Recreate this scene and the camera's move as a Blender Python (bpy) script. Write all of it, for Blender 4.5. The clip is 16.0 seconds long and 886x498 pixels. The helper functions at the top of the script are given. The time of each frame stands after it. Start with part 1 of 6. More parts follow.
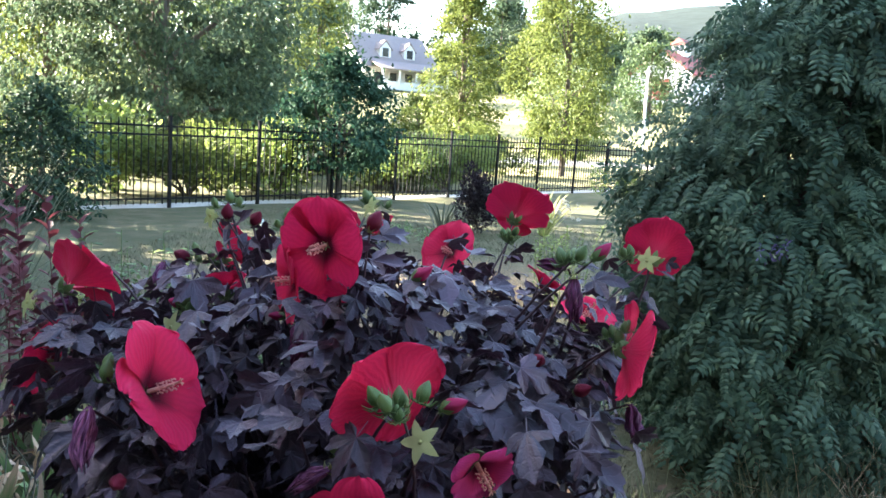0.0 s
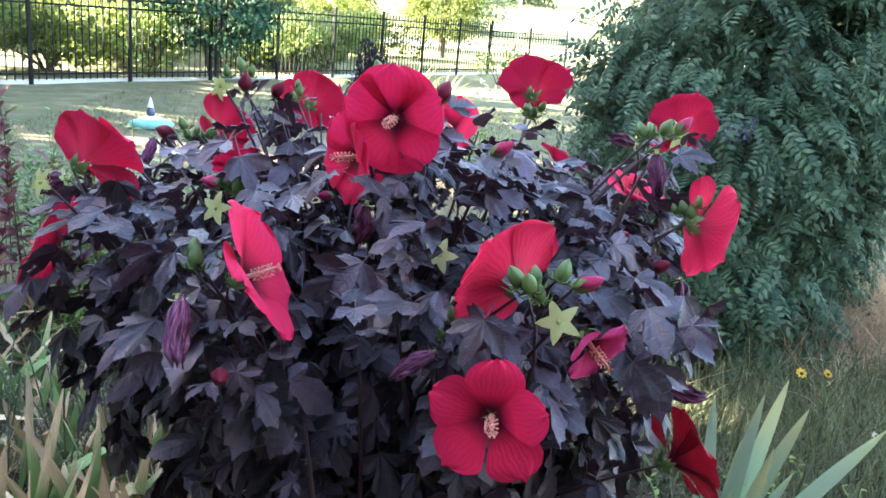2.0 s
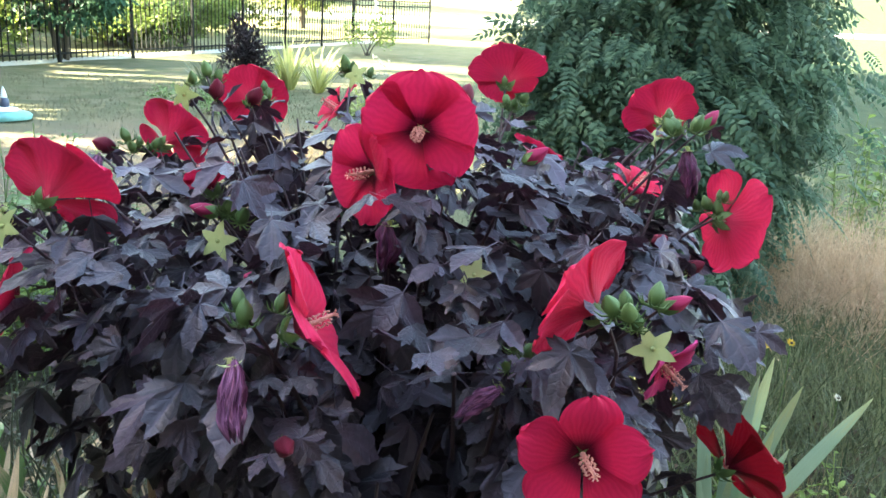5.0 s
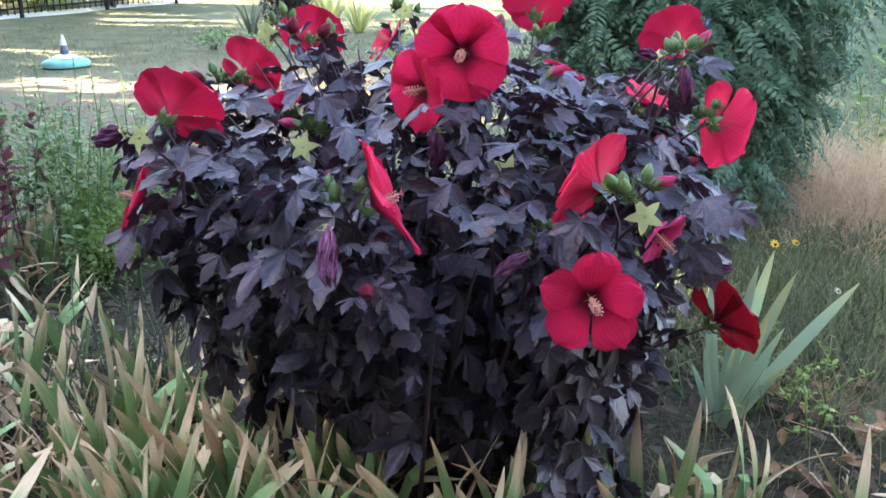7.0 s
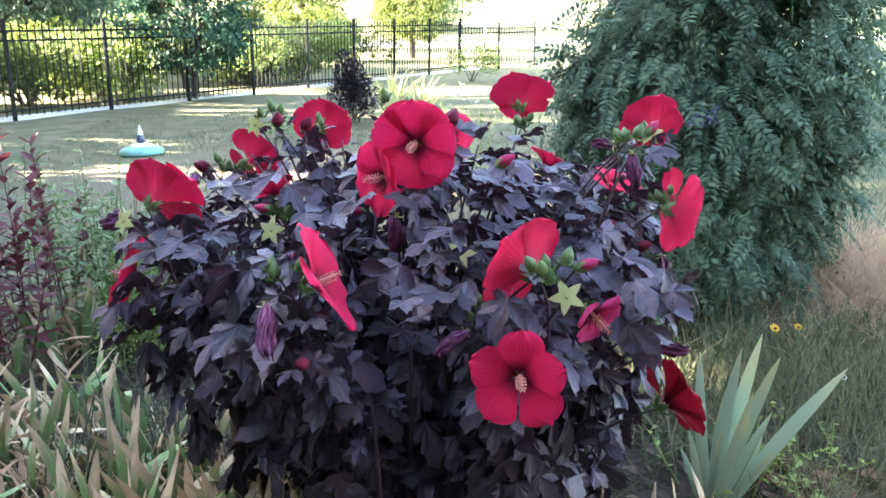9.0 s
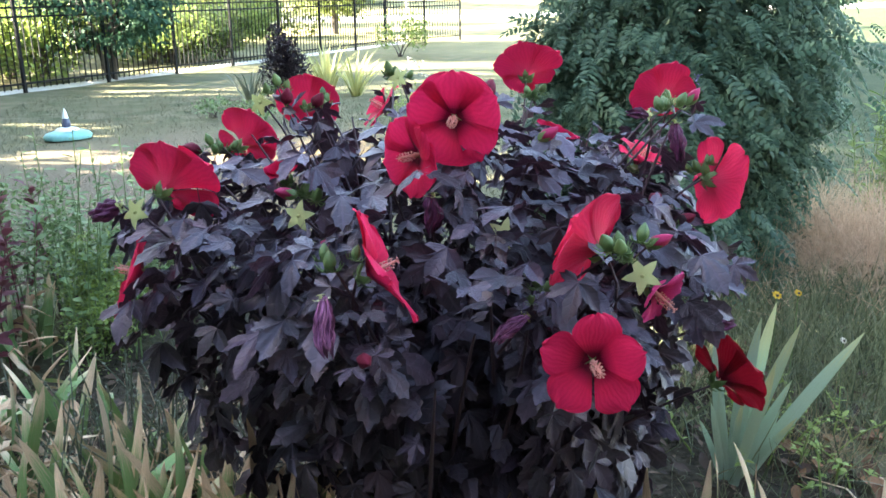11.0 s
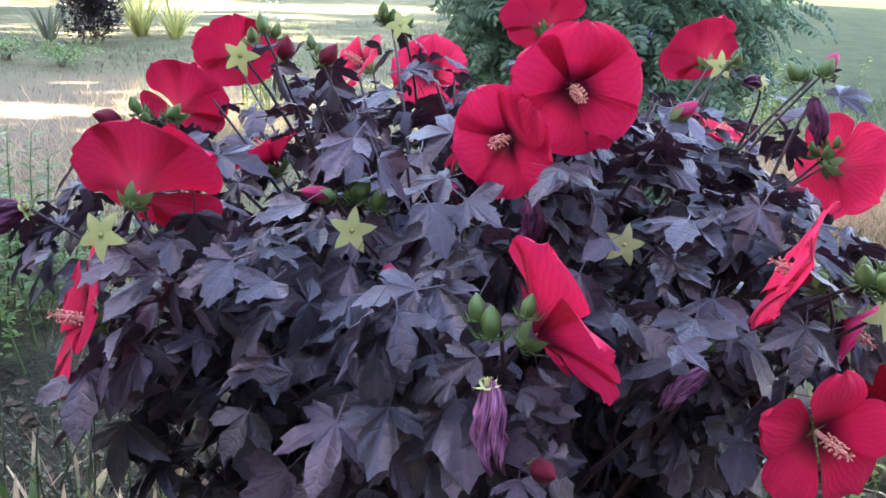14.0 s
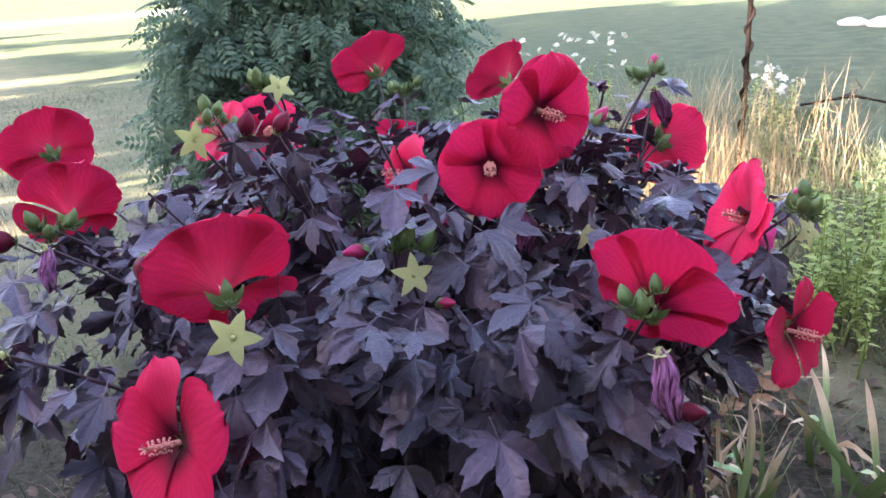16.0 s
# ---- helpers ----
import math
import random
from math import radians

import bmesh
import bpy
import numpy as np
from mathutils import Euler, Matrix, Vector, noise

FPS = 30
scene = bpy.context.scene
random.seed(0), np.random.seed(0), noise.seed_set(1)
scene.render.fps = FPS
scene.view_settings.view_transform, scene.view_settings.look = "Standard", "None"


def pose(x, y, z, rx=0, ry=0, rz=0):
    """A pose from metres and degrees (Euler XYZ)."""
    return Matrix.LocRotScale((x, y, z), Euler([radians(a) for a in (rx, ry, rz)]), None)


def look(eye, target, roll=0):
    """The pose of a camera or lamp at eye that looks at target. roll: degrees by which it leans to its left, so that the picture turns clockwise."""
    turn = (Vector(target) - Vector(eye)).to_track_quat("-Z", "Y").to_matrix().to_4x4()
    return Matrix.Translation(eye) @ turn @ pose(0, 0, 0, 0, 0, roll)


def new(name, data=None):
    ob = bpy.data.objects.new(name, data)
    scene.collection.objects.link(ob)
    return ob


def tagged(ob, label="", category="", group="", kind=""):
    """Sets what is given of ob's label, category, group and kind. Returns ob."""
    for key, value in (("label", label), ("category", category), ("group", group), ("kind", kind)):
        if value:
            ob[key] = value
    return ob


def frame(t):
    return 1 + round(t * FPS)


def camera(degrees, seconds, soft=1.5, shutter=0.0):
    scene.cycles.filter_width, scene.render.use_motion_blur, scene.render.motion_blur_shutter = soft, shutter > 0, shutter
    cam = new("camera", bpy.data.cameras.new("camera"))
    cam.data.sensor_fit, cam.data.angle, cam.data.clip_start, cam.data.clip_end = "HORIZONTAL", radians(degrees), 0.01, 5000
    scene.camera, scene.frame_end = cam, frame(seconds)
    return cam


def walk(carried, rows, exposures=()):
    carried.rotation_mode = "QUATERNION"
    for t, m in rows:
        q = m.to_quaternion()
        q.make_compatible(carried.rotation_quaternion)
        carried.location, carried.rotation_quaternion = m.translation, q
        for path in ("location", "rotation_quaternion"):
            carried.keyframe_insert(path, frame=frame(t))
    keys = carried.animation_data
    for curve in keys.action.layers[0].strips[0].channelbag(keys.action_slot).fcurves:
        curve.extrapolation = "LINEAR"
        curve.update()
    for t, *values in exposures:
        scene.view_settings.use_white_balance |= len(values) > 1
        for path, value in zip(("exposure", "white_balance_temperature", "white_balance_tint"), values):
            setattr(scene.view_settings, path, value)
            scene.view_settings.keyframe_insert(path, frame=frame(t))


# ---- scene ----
cam = camera(57.4, 16.0, 1.6)
PATH = [
    (0, (0.243, -0.03, 1.612), (0.132, 1.948, 1.341), 2.7),
    (0.5, (0.096, 0.002, 1.639), (0.1, 1.989, 1.415), 2.8),
    (1, (-0.027, 0.055, 1.597), (0.093, 2.029, 1.302), 1.6),
    (1.5, (-0.136, 0.051, 1.567), (0.068, 1.989, 1.117), 3.4),
    (2, (-0.217, 0.069, 1.551), (0.005, 1.984, 1.019), 4.2),
    (2.5, (-0.265, 0.125, 1.544), (-0.015, 2.025, 0.974), 4.8),
    (3, (-0.347, 0.322, 1.546), (-0.004, 2.201, 0.955), 5.2),
    (3.5, (-0.409, 0.447, 1.562), (0.064, 2.288, 0.938), 4.1),
    (3.7, (-0.439, 0.468, 1.563), (0.079, 2.292, 0.927), 3.4),
    (5.8, (-0.533, 0.118, 1.606), (0.004, 1.96, 1.043), 2.6),
    (6, (-0.539, 0.075, 1.599), (-0.034, 1.923, 1.022), 2.4),
    (6.5, (-0.604, -0.052, 1.607), (-0.13, 1.78, 0.96), 0.9),
    (7, (-0.634, -0.108, 1.62), (-0.206, 1.704, 0.891), 0.7),
    (7.5, (-0.503, -0.177, 1.63), (-0.165, 1.672, 0.949), 1.3),
    (8, (-0.364, -0.266, 1.665), (-0.117, 1.636, 1.097), -0.1),
    (8.2, (-0.345, -0.276, 1.661), (-0.115, 1.637, 1.125), -0.5),
    (10.3, (-0.41, -0.204, 1.638), (-0.063, 1.685, 1.077), -1.5),
    (10.5, (-0.468, -0.165, 1.632), (-0.108, 1.715, 1.055), -1.7),
    (11, (-0.618, -0.096, 1.634), (-0.185, 1.763, 1.038), -1.2),
    (11.5, (-0.672, -0.058, 1.622), (-0.173, 1.786, 1.029), -0.5),
    (12, (-0.691, 0.012, 1.624), (-0.181, 1.853, 1.032), 0.2),
    (12.5, (-0.703, 0.209, 1.632), (-0.215, 2.067, 1.074), 0.9),
    (13, (-0.738, 0.369, 1.617), (-0.216, 2.217, 1.056), 1.8),
    (13.5, (-0.877, 0.536, 1.606), (-0.178, 2.295, 0.961), 1.7),
    (14, (-0.978, 0.673, 1.581), (-0.113, 2.33, 0.868), 2.1),
    (14.5, (-1.042, 0.852, 1.556), (-0.02, 2.433, 0.88), 0.7),
    (15, (-1.188, 1.027, 1.546), (0.01, 2.487, 0.889), -0.4),
    (15.5, (-1.398, 1.074, 1.58), (0.027, 2.297, 0.891), -2.4),
    (16, (-1.59, 1.053, 1.619), (-0.042, 2.147, 0.982), -3.7),
]
EXPOSURES = [(0, 3.98, 6150, 10), (0.5, 4.13, 6100, 10), (1.0, 3.80, 6150, 9), (1.5, 4.4, 6250, 9), (2.0, 4.85, 6400, 7), (2.5, 4.98, 6650, 4), (3.5, 5.05, 7200, -7), (6, 4.7, 6700, 3), (7, 4.87, 6550, 9), (8, 5.0, 6300, 14), (10.5, 4.68, 6550, 7), (13, 4.7, 6500, 9), (13.5, 4.70, 6600, 13), (14.0, 4.88, 6650, 16), (14.5, 4.78, 6750, 19), (16, 4.72, 6650, 25)]
walk(cam, [(t, look(eye, target, roll)) for t, eye, target, roll in PATH], EXPOSURES)

# ---- light ----
SUN_DIR = Vector((-0.88, 0.28, 0.42)).normalized()      # towards the sun
world = bpy.data.worlds.new("world")
scene.world = world
world.use_nodes = True
wn = world.node_tree.nodes
wl = world.node_tree.links
sky = wn.new("ShaderNodeTexSky")
sky.sky_type = "NISHITA"
sky.sun_disc = False
sky.sun_elevation = math.asin(SUN_DIR.z)
sky.sun_rotation = math.atan2(SUN_DIR.x, SUN_DIR.y)
sky.air_density, sky.dust_density = 1.2, 2.5
wn["Background"].inputs["Strength"].default_value = 0.079
wl.new(sky.outputs["Color"], wn["Background"].inputs["Color"])
sun = new("sun", bpy.data.lights.new("sun", "SUN"))
sun.data.energy, sun.data.angle, sun.data.color = 5.0, radians(0.6), (1.0, 0.90, 0.74)
sun.matrix_world = look(SUN_DIR * 60, (0, 0, 0))

# ---- materials ----


def nodes_of(name):
    m = bpy.data.materials.new(name)
    m.use_nodes = True
    return m, m.node_tree.nodes, m.node_tree.links, m.node_tree.nodes["Principled BSDF"]


def ramp(n, stops):
    r = n.new("ShaderNodeValToRGB")
    e = r.color_ramp.elements
    while len(e) < len(stops):
        e.new(0.5)
    for k, (p, c) in zip(e, stops):
        k.position, k.color = p, (*c, 1)
    return r


def noise_tex(n, l, scale, detail=4.0, coord="Object"):
    tc = n.new("ShaderNodeTexCoord")
    t = n.new("ShaderNodeTexNoise")
    t.inputs["Scale"].default_value, t.inputs["Detail"].default_value = scale, detail
    l.new(tc.outputs[coord], t.inputs["Vector"])
    return t


def mixed(n, l, a, b, fac, mode="MIX"):
    m = n.new("ShaderNodeMix")
    m.data_type, m.blend_type = "RGBA", mode
    for sock, v in ((m.inputs["A"], a), (m.inputs["B"], b), (m.inputs["Factor"], fac)):
        if isinstance(v, bpy.types.NodeSocket):
            l.new(v, sock)
        else:
            sock.default_value = (*v, 1) if isinstance(v, tuple) else v
    return m.outputs["Result"]


def bumped(n, l, p, height, strength=0.3, dist=0.01):
    b = n.new("ShaderNodeBump")
    b.inputs["Strength"].default_value, b.inputs["Distance"].default_value = strength, dist
    l.new(height, b.inputs["Height"])
    l.new(b.outputs["Normal"], p.inputs["Normal"])


def plain(name, col, rough=0.7, metal=0.0, scale=8.0, vary=0.3, bump=0.2, dist=0.005):
    """A surface with grain at two scales."""
    m, n, l, p = nodes_of(name)
    big, fine = noise_tex(n, l, scale), noise_tex(n, l, scale * 9, 6)
    a = tuple(c * (1 - vary) for c in col)
    b = tuple(min(1, c * (1 + vary)) for c in col)
    c1 = mixed(n, l, a, b, big.outputs["Fac"])
    c2 = mixed(n, l, c1, tuple(c * 0.75 for c in col), fine.outputs["Fac"])
    l.new(c2, p.inputs["Base Color"])
    p.inputs["Roughness"].default_value, p.inputs["Metallic"].default_value = rough, metal
    bumped(n, l, p, fine.outputs["Fac"], bump, dist)
    return m


def leafy(name, dark, light, rough=0.5, through_light=0.35, scale=30.0, spec=0.4, by="island"):
    """Foliage: each leaf its own shade, mottled, with light shining through it."""
    m, n, l, p = nodes_of(name)
    if by == "island":
        g = n.new("ShaderNodeNewGeometry")
        rnd = g.outputs["Random Per Island"]
    else:
        g = n.new("ShaderNodeObjectInfo")
        rnd = g.outputs["Random"]
    col = ramp(n, ((0.0, dark), (0.55, tuple((a + b) / 2 for a, b in zip(dark, light))), (1.0, light)))
    l.new(rnd, col.inputs["Fac"])
    t = noise_tex(n, l, scale, 5)
    c = mixed(n, l, col.outputs["Color"], tuple(v * 0.55 for v in dark), t.outputs["Fac"])
    l.new(c, p.inputs["Base Color"])
    p.inputs["Roughness"].default_value = rough
    p.inputs["Specular IOR Level"].default_value = spec
    bumped(n, l, p, t.outputs["Fac"], 0.25, 0.004)
    if through_light:
        tr = n.new("ShaderNodeBsdfTranslucent")
        l.new(col.outputs["Color"], tr.inputs["Color"])
        mx = n.new("ShaderNodeMixShader")
        mx.inputs[0].default_value = through_light
        l.new(p.outputs[0], mx.inputs[1])
        l.new(tr.outputs[0], mx.inputs[2])
        l.new(mx.outputs[0], n["Material Output"].inputs["Surface"])
    return m


def petal_material(name, edge, mid, throat, glow=0.32):
    """Crimson petal: dark throat, fine veins along its length, satin surface."""
    m, n, l, p = nodes_of(name)
    uv = n.new("ShaderNodeUVMap")
    sep = n.new("ShaderNodeSeparateXYZ")
    l.new(uv.outputs["UV"], sep.inputs[0])
    col = ramp(n, ((0.0, throat), (0.13, throat), (0.40, mid), (1.0, edge)))
    l.new(sep.outputs["X"], col.inputs["Fac"])
    wav = n.new("ShaderNodeTexWave")
    wav.bands_direction = "Y"
    wav.inputs["Scale"].default_value, wav.inputs["Distortion"].default_value = 3.2, 6.0
    wav.inputs["Detail"].default_value, wav.inputs["Detail Scale"].default_value = 4.0, 1.8
    l.new(uv.outputs["UV"], wav.inputs["Vector"])
    vein = mixed(n, l, col.outputs["Color"], tuple(c * 0.62 for c in mid), 0.0)
    fac = n.new("ShaderNodeMath")
    fac.operation = "MULTIPLY"
    fac.inputs[1].default_value = 0.22
    l.new(wav.outputs["Fac"], fac.inputs[0])
    l.new(fac.outputs[0], vein.node.inputs["Factor"])
    oi = n.new("ShaderNodeObjectInfo")
    hsv = n.new("ShaderNodeHueSaturation")
    mr = n.new("ShaderNodeMapRange")
    mr.inputs["To Min"].default_value, mr.inputs["To Max"].default_value = 0.93, 1.07
    l.new(oi.outputs["Random"], mr.inputs["Value"])
    l.new(mr.outputs[0], hsv.inputs["Value"])
    l.new(vein, hsv.inputs["Color"])
    l.new(hsv.outputs[0], p.inputs["Base Color"])
    p.inputs["Roughness"].default_value = 0.55
    p.inputs["Specular IOR Level"].default_value = 0.12
    p.inputs["Sheen Weight"].default_value = 0.03
    fine = noise_tex(n, l, 60, 5)
    add = n.new("ShaderNodeMath")
    l.new(wav.outputs["Fac"], add.inputs[0])
    l.new(fine.outputs["Fac"], add.inputs[1])
    bumped(n, l, p, add.outputs[0], 0.20, 0.003)
    tr = n.new("ShaderNodeBsdfTranslucent")
    l.new(hsv.outputs[0], tr.inputs["Color"])
    mx = n.new("ShaderNodeMixShader")
    mx.inputs[0].default_value = glow
    l.new(p.outputs[0], mx.inputs[1])
    l.new(tr.outputs[0], mx.inputs[2])
    l.new(mx.outputs[0], n["Material Output"].inputs["Surface"])
    return m


def blade_material(name, low, high, tip, tip_at=0.8, streak=0.55):
    """Strap leaf: ribs and brownish streaks along its length, dried by degrees towards its tip."""
    m, n, l, p = nodes_of(name)
    uv = n.new("ShaderNodeUVMap")
    sep = n.new("ShaderNodeSeparateXYZ")
    l.new(uv.outputs["UV"], sep.inputs[0])
    oi = n.new("ShaderNodeObjectInfo")
    shift = n.new("ShaderNodeVectorMath")
    shift.operation = "ADD"
    l.new(uv.outputs["UV"], shift.inputs[0])
    l.new(oi.outputs["Location"], shift.inputs[1])
    long = n.new("ShaderNodeMapping")
    long.inputs["Scale"].default_value = (2.2, 7.0, 1.0)
    l.new(shift.outputs[0], long.inputs["Vector"])
    t = n.new("ShaderNodeTexNoise")
    t.inputs["Scale"].default_value, t.inputs["Detail"].default_value, t.inputs["Distortion"].default_value = 1.6, 6.0, 0.5
    l.new(long.outputs[0], t.inputs["Vector"])

    def madd(a, k, c):
        q = n.new("ShaderNodeMath")
        q.operation = "MULTIPLY_ADD"
        l.new(a, q.inputs[0])
        q.inputs[1].default_value = k
        if isinstance(c, bpy.types.NodeSocket):
            l.new(c, q.inputs[2])
        else:
            q.inputs[2].default_value = c
        return q.outputs[0]

    along = madd(t.outputs["Fac"], 0.55, madd(oi.outputs["Random"], 0.40, sep.outputs["X"]))
    mr = n.new("ShaderNodeMapRange")
    mr.inputs["From Min"].default_value, mr.inputs["From Max"].default_value = 0.2, 1.7
    l.new(along, mr.inputs["Value"])
    half = tuple(0.5 * a + 0.5 * b for a, b in zip(high, tip))
    r = ramp(n, ((0.0, low), (tip_at - 0.08, high), (tip_at, half), (min(0.97, tip_at + 0.07), tip), (1.0, tuple(c * 0.75 for c in tip))))
    l.new(mr.outputs[0], r.inputs["Fac"])
    spots = ramp(n, ((0.40, (0, 0, 0)), (0.70, (1, 1, 1))))
    l.new(t.outputs["Fac"], spots.inputs["Fac"])
    c = mixed(n, l, r.outputs["Color"], tuple(v * 0.38 for v in tip), 0.0)
    l.new(madd(spots.outputs["Color"], streak, 0.0), c.node.inputs["Factor"])
    w = n.new("ShaderNodeTexWave")
    w.bands_direction = "Y"
    w.inputs["Scale"].default_value = 5
    l.new(uv.outputs["UV"], w.inputs["Vector"])
    c2 = mixed(n, l, c, tuple(v * 0.5 for v in low), 0.0)
    l.new(madd(w.outputs["Fac"], 0.35, 0.0), c2.node.inputs["Factor"])
    l.new(c2, p.inputs["Base Color"])
    p.inputs["Roughness"].default_value = 0.62
    p.inputs["Specular IOR Level"].default_value = 0.3
    bumped(n, l, p, w.outputs["Fac"], 0.35, 0.002)
    return m


def satin_leaf(name, dark, light, by):
    """Dark purple leaf: satin sheen, paler ribs running out from a midrib, insect holes left as dull specks."""
    m, n, l, p = nodes_of(name)
    if by == "island":
        rnd = n.new("ShaderNodeNewGeometry").outputs["Random Per Island"]
    else:
        rnd = n.new("ShaderNodeObjectInfo").outputs["Random"]
    col = ramp(n, ((0.0, dark), (0.45, tuple(0.75 * a + 0.25 * b for a, b in zip(dark, light))), (0.8, tuple(0.45 * a + 0.55 * b for a, b in zip(dark, light))), (1.0, light)))
    l.new(rnd, col.inputs["Fac"])
    uv = n.new("ShaderNodeUVMap")
    sep = n.new("ShaderNodeSeparateXYZ")
    l.new(uv.outputs["UV"], sep.inputs[0])

    def math_node(op, a, b):
        k = n.new("ShaderNodeMath")
        k.operation = op
        for s, v in zip(k.inputs, (a, b)):
            if isinstance(v, bpy.types.NodeSocket):
                l.new(v, s)
            else:
                s.default_value = v
        return k.outputs[0]

    off = math_node("ABSOLUTE", math_node("SUBTRACT", sep.outputs["Y"], 0.5), 0.0)
    chev = math_node("SINE", math_node("MULTIPLY", math_node("SUBTRACT", sep.outputs["X"], math_node("MULTIPLY", off, 0.55)), 27.0), 0.0)
    rib = math_node("POWER", math_node("MAXIMUM", chev, 0.0), 6.0)
    mid = math_node("LESS_THAN", off, 0.035)
    ribs = math_node("MAXIMUM", math_node("MULTIPLY", rib, 0.5), mid)
    t = noise_tex(n, l, 9, 5)
    c = mixed(n, l, col.outputs["Color"], tuple(v * 0.6 for v in dark), t.outputs["Fac"])
    c = mixed(n, l, c, tuple(v * 1.5 for v in light), math_node("MULTIPLY", ribs, 0.16))
    l.new(c, p.inputs["Base Color"])
    rough = n.new("ShaderNodeMapRange")
    rough.inputs["To Min"].default_value, rough.inputs["To Max"].default_value = 0.32, 0.58
    l.new(t.outputs["Fac"], rough.inputs["Value"])
    l.new(rough.outputs[0], p.inputs["Roughness"])
    p.inputs["Specular IOR Level"].default_value = 0.60
    p.inputs["Sheen Weight"].default_value = 0.08
    p.inputs["Sheen Tint"].default_value = (0.80, 0.62, 0.95, 1)
    p.inputs["Specular Tint"].default_value = (1.0, 0.80, 0.95, 1)
    bumped(n, l, p, math_node("SUBTRACT", math_node("MULTIPLY", t.outputs["Fac"], 1.2), math_node("MULTIPLY", ribs, 0.6)), 0.45, 0.004)
    tr = n.new("ShaderNodeBsdfTranslucent")
    tr.inputs["Color"].default_value = (0.10, 0.03, 0.05, 1)
    mx = n.new("ShaderNodeMixShader")
    mx.inputs[0].default_value = 0.08
    l.new(p.outputs[0], mx.inputs[1])
    l.new(tr.outputs[0], mx.inputs[2])
    l.new(mx.outputs[0], n["Material Output"].inputs["Surface"])
    return m


def wilted_material(name, dark, pale):
    """Withered petal: pale and dark streaks along its length, papery."""
    m, n, l, p = nodes_of(name)
    uv = n.new("ShaderNodeUVMap")
    mp = n.new("ShaderNodeMapping")
    mp.inputs["Scale"].default_value = (1.0, 15.0, 1.0)
    l.new(uv.outputs["UV"], mp.inputs["Vector"])
    t = n.new("ShaderNodeTexNoise")
    t.inputs["Scale"].default_value, t.inputs["Detail"].default_value, t.inputs["Distortion"].default_value = 3.0, 5.0, 0.6
    l.new(mp.outputs[0], t.inputs["Vector"])
    r = ramp(n, ((0.36, dark), (0.50, tuple(0.6 * a + 0.4 * b for a, b in zip(dark, pale))), (0.66, pale)))
    l.new(t.outputs["Fac"], r.inputs["Fac"])
    l.new(r.outputs["Color"], p.inputs["Base Color"])
    p.inputs["Roughness"].default_value = 0.6
    p.inputs["Specular IOR Level"].default_value = 0.25
    bumped(n, l, p, t.outputs["Fac"], 0.6, 0.004)
    return m


M = {}
M["petal"] = petal_material("petal_crimson", (0.72, 0.022, 0.100), (0.62, 0.013, 0.066), (0.065, 0.002, 0.010))
M["petal_pink"] = petal_material("petal_pink", (0.76, 0.075, 0.29), (0.60, 0.03, 0.13), (0.08, 0.003, 0.012))
M["petal_rear"] = petal_material("petal_pale_base", (0.76, 0.024, 0.100), (0.68, 0.018, 0.076), (0.62, 0.036, 0.09), 0.16)
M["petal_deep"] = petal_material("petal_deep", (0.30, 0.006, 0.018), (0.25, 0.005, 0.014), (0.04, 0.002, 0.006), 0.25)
M["spent"] = wilted_material("spent_petal", (0.06, 0.009, 0.042), (0.50, 0.20, 0.40))
M["spent_dark"] = wilted_material("spent_dark", (0.035, 0.006, 0.022), (0.16, 0.035, 0.10))
M["bud"] = petal_material("bud_skin", (0.42, 0.03, 0.11), (0.28, 0.02, 0.07), (0.16, 0.02, 0.05), 0.1)
M["bud_dark"] = petal_material("bud_dark", (0.16, 0.01, 0.03), (0.10, 0.008, 0.02), (0.06, 0.01, 0.02), 0.1)
M["stamen"] = plain("stamen", (0.75, 0.30, 0.24), 0.6, scale=200, vary=0.5)
M["calyx"] = leafy("calyx_green", (0.10, 0.17, 0.05), (0.26, 0.36, 0.13), 0.55, 0.2, 60, by="object")
M["star"] = leafy("dry_calyx", (0.46, 0.49, 0.17), (0.66, 0.64, 0.32), 0.6, 0.3, 60, by="object")
M["hib_leaf"] = satin_leaf("hibiscus_leaf", (0.012, 0.016, 0.018), (0.098, 0.064, 0.096), "object")
M["hib_mass"] = satin_leaf("hibiscus_foliage", (0.012, 0.016, 0.018), (0.098, 0.064, 0.096), "island")
M["hib_stem"] = plain("hibiscus_stem", (0.045, 0.02, 0.028), 0.6, scale=30)
M["wist"] = leafy("wisteria_leaf", (0.050, 0.102, 0.066), (0.225, 0.322, 0.196), 0.60, 0.38, 20, spec=0.2)
M["bark"] = plain("bark", (0.10, 0.078, 0.06), 0.9, scale=6, vary=0.4, bump=0.8, dist=0.03)
M["oak"] = leafy("dark_tree_leaf", (0.048, 0.082, 0.050), (0.165, 0.215, 0.120), 0.6, 0.30, 2, spec=0.15)
M["maple"] = leafy("small_tree_leaf", (0.030, 0.070, 0.042), (0.060, 0.120, 0.066), 0.75, 0.2, 4, spec=0.15)
M["lime"] = leafy("bright_tree_leaf", (0.085, 0.115, 0.030), (0.20, 0.235, 0.060), 0.7, 0.35, 2, spec=0.15)
M["silver"] = leafy("pale_tree_leaf", (0.13, 0.18, 0.09), (0.27, 0.33, 0.17), 0.55, 0.35, 2)
M["wood"] = leafy("far_wood_leaf", (0.055, 0.095, 0.035), (0.13, 0.18, 0.065), 0.6, 0.25, 1)
M["conifer"] = leafy("cedar_leaf", (0.035, 0.065, 0.042), (0.075, 0.12, 0.068), 0.75, 0.15, 4, spec=0.1)
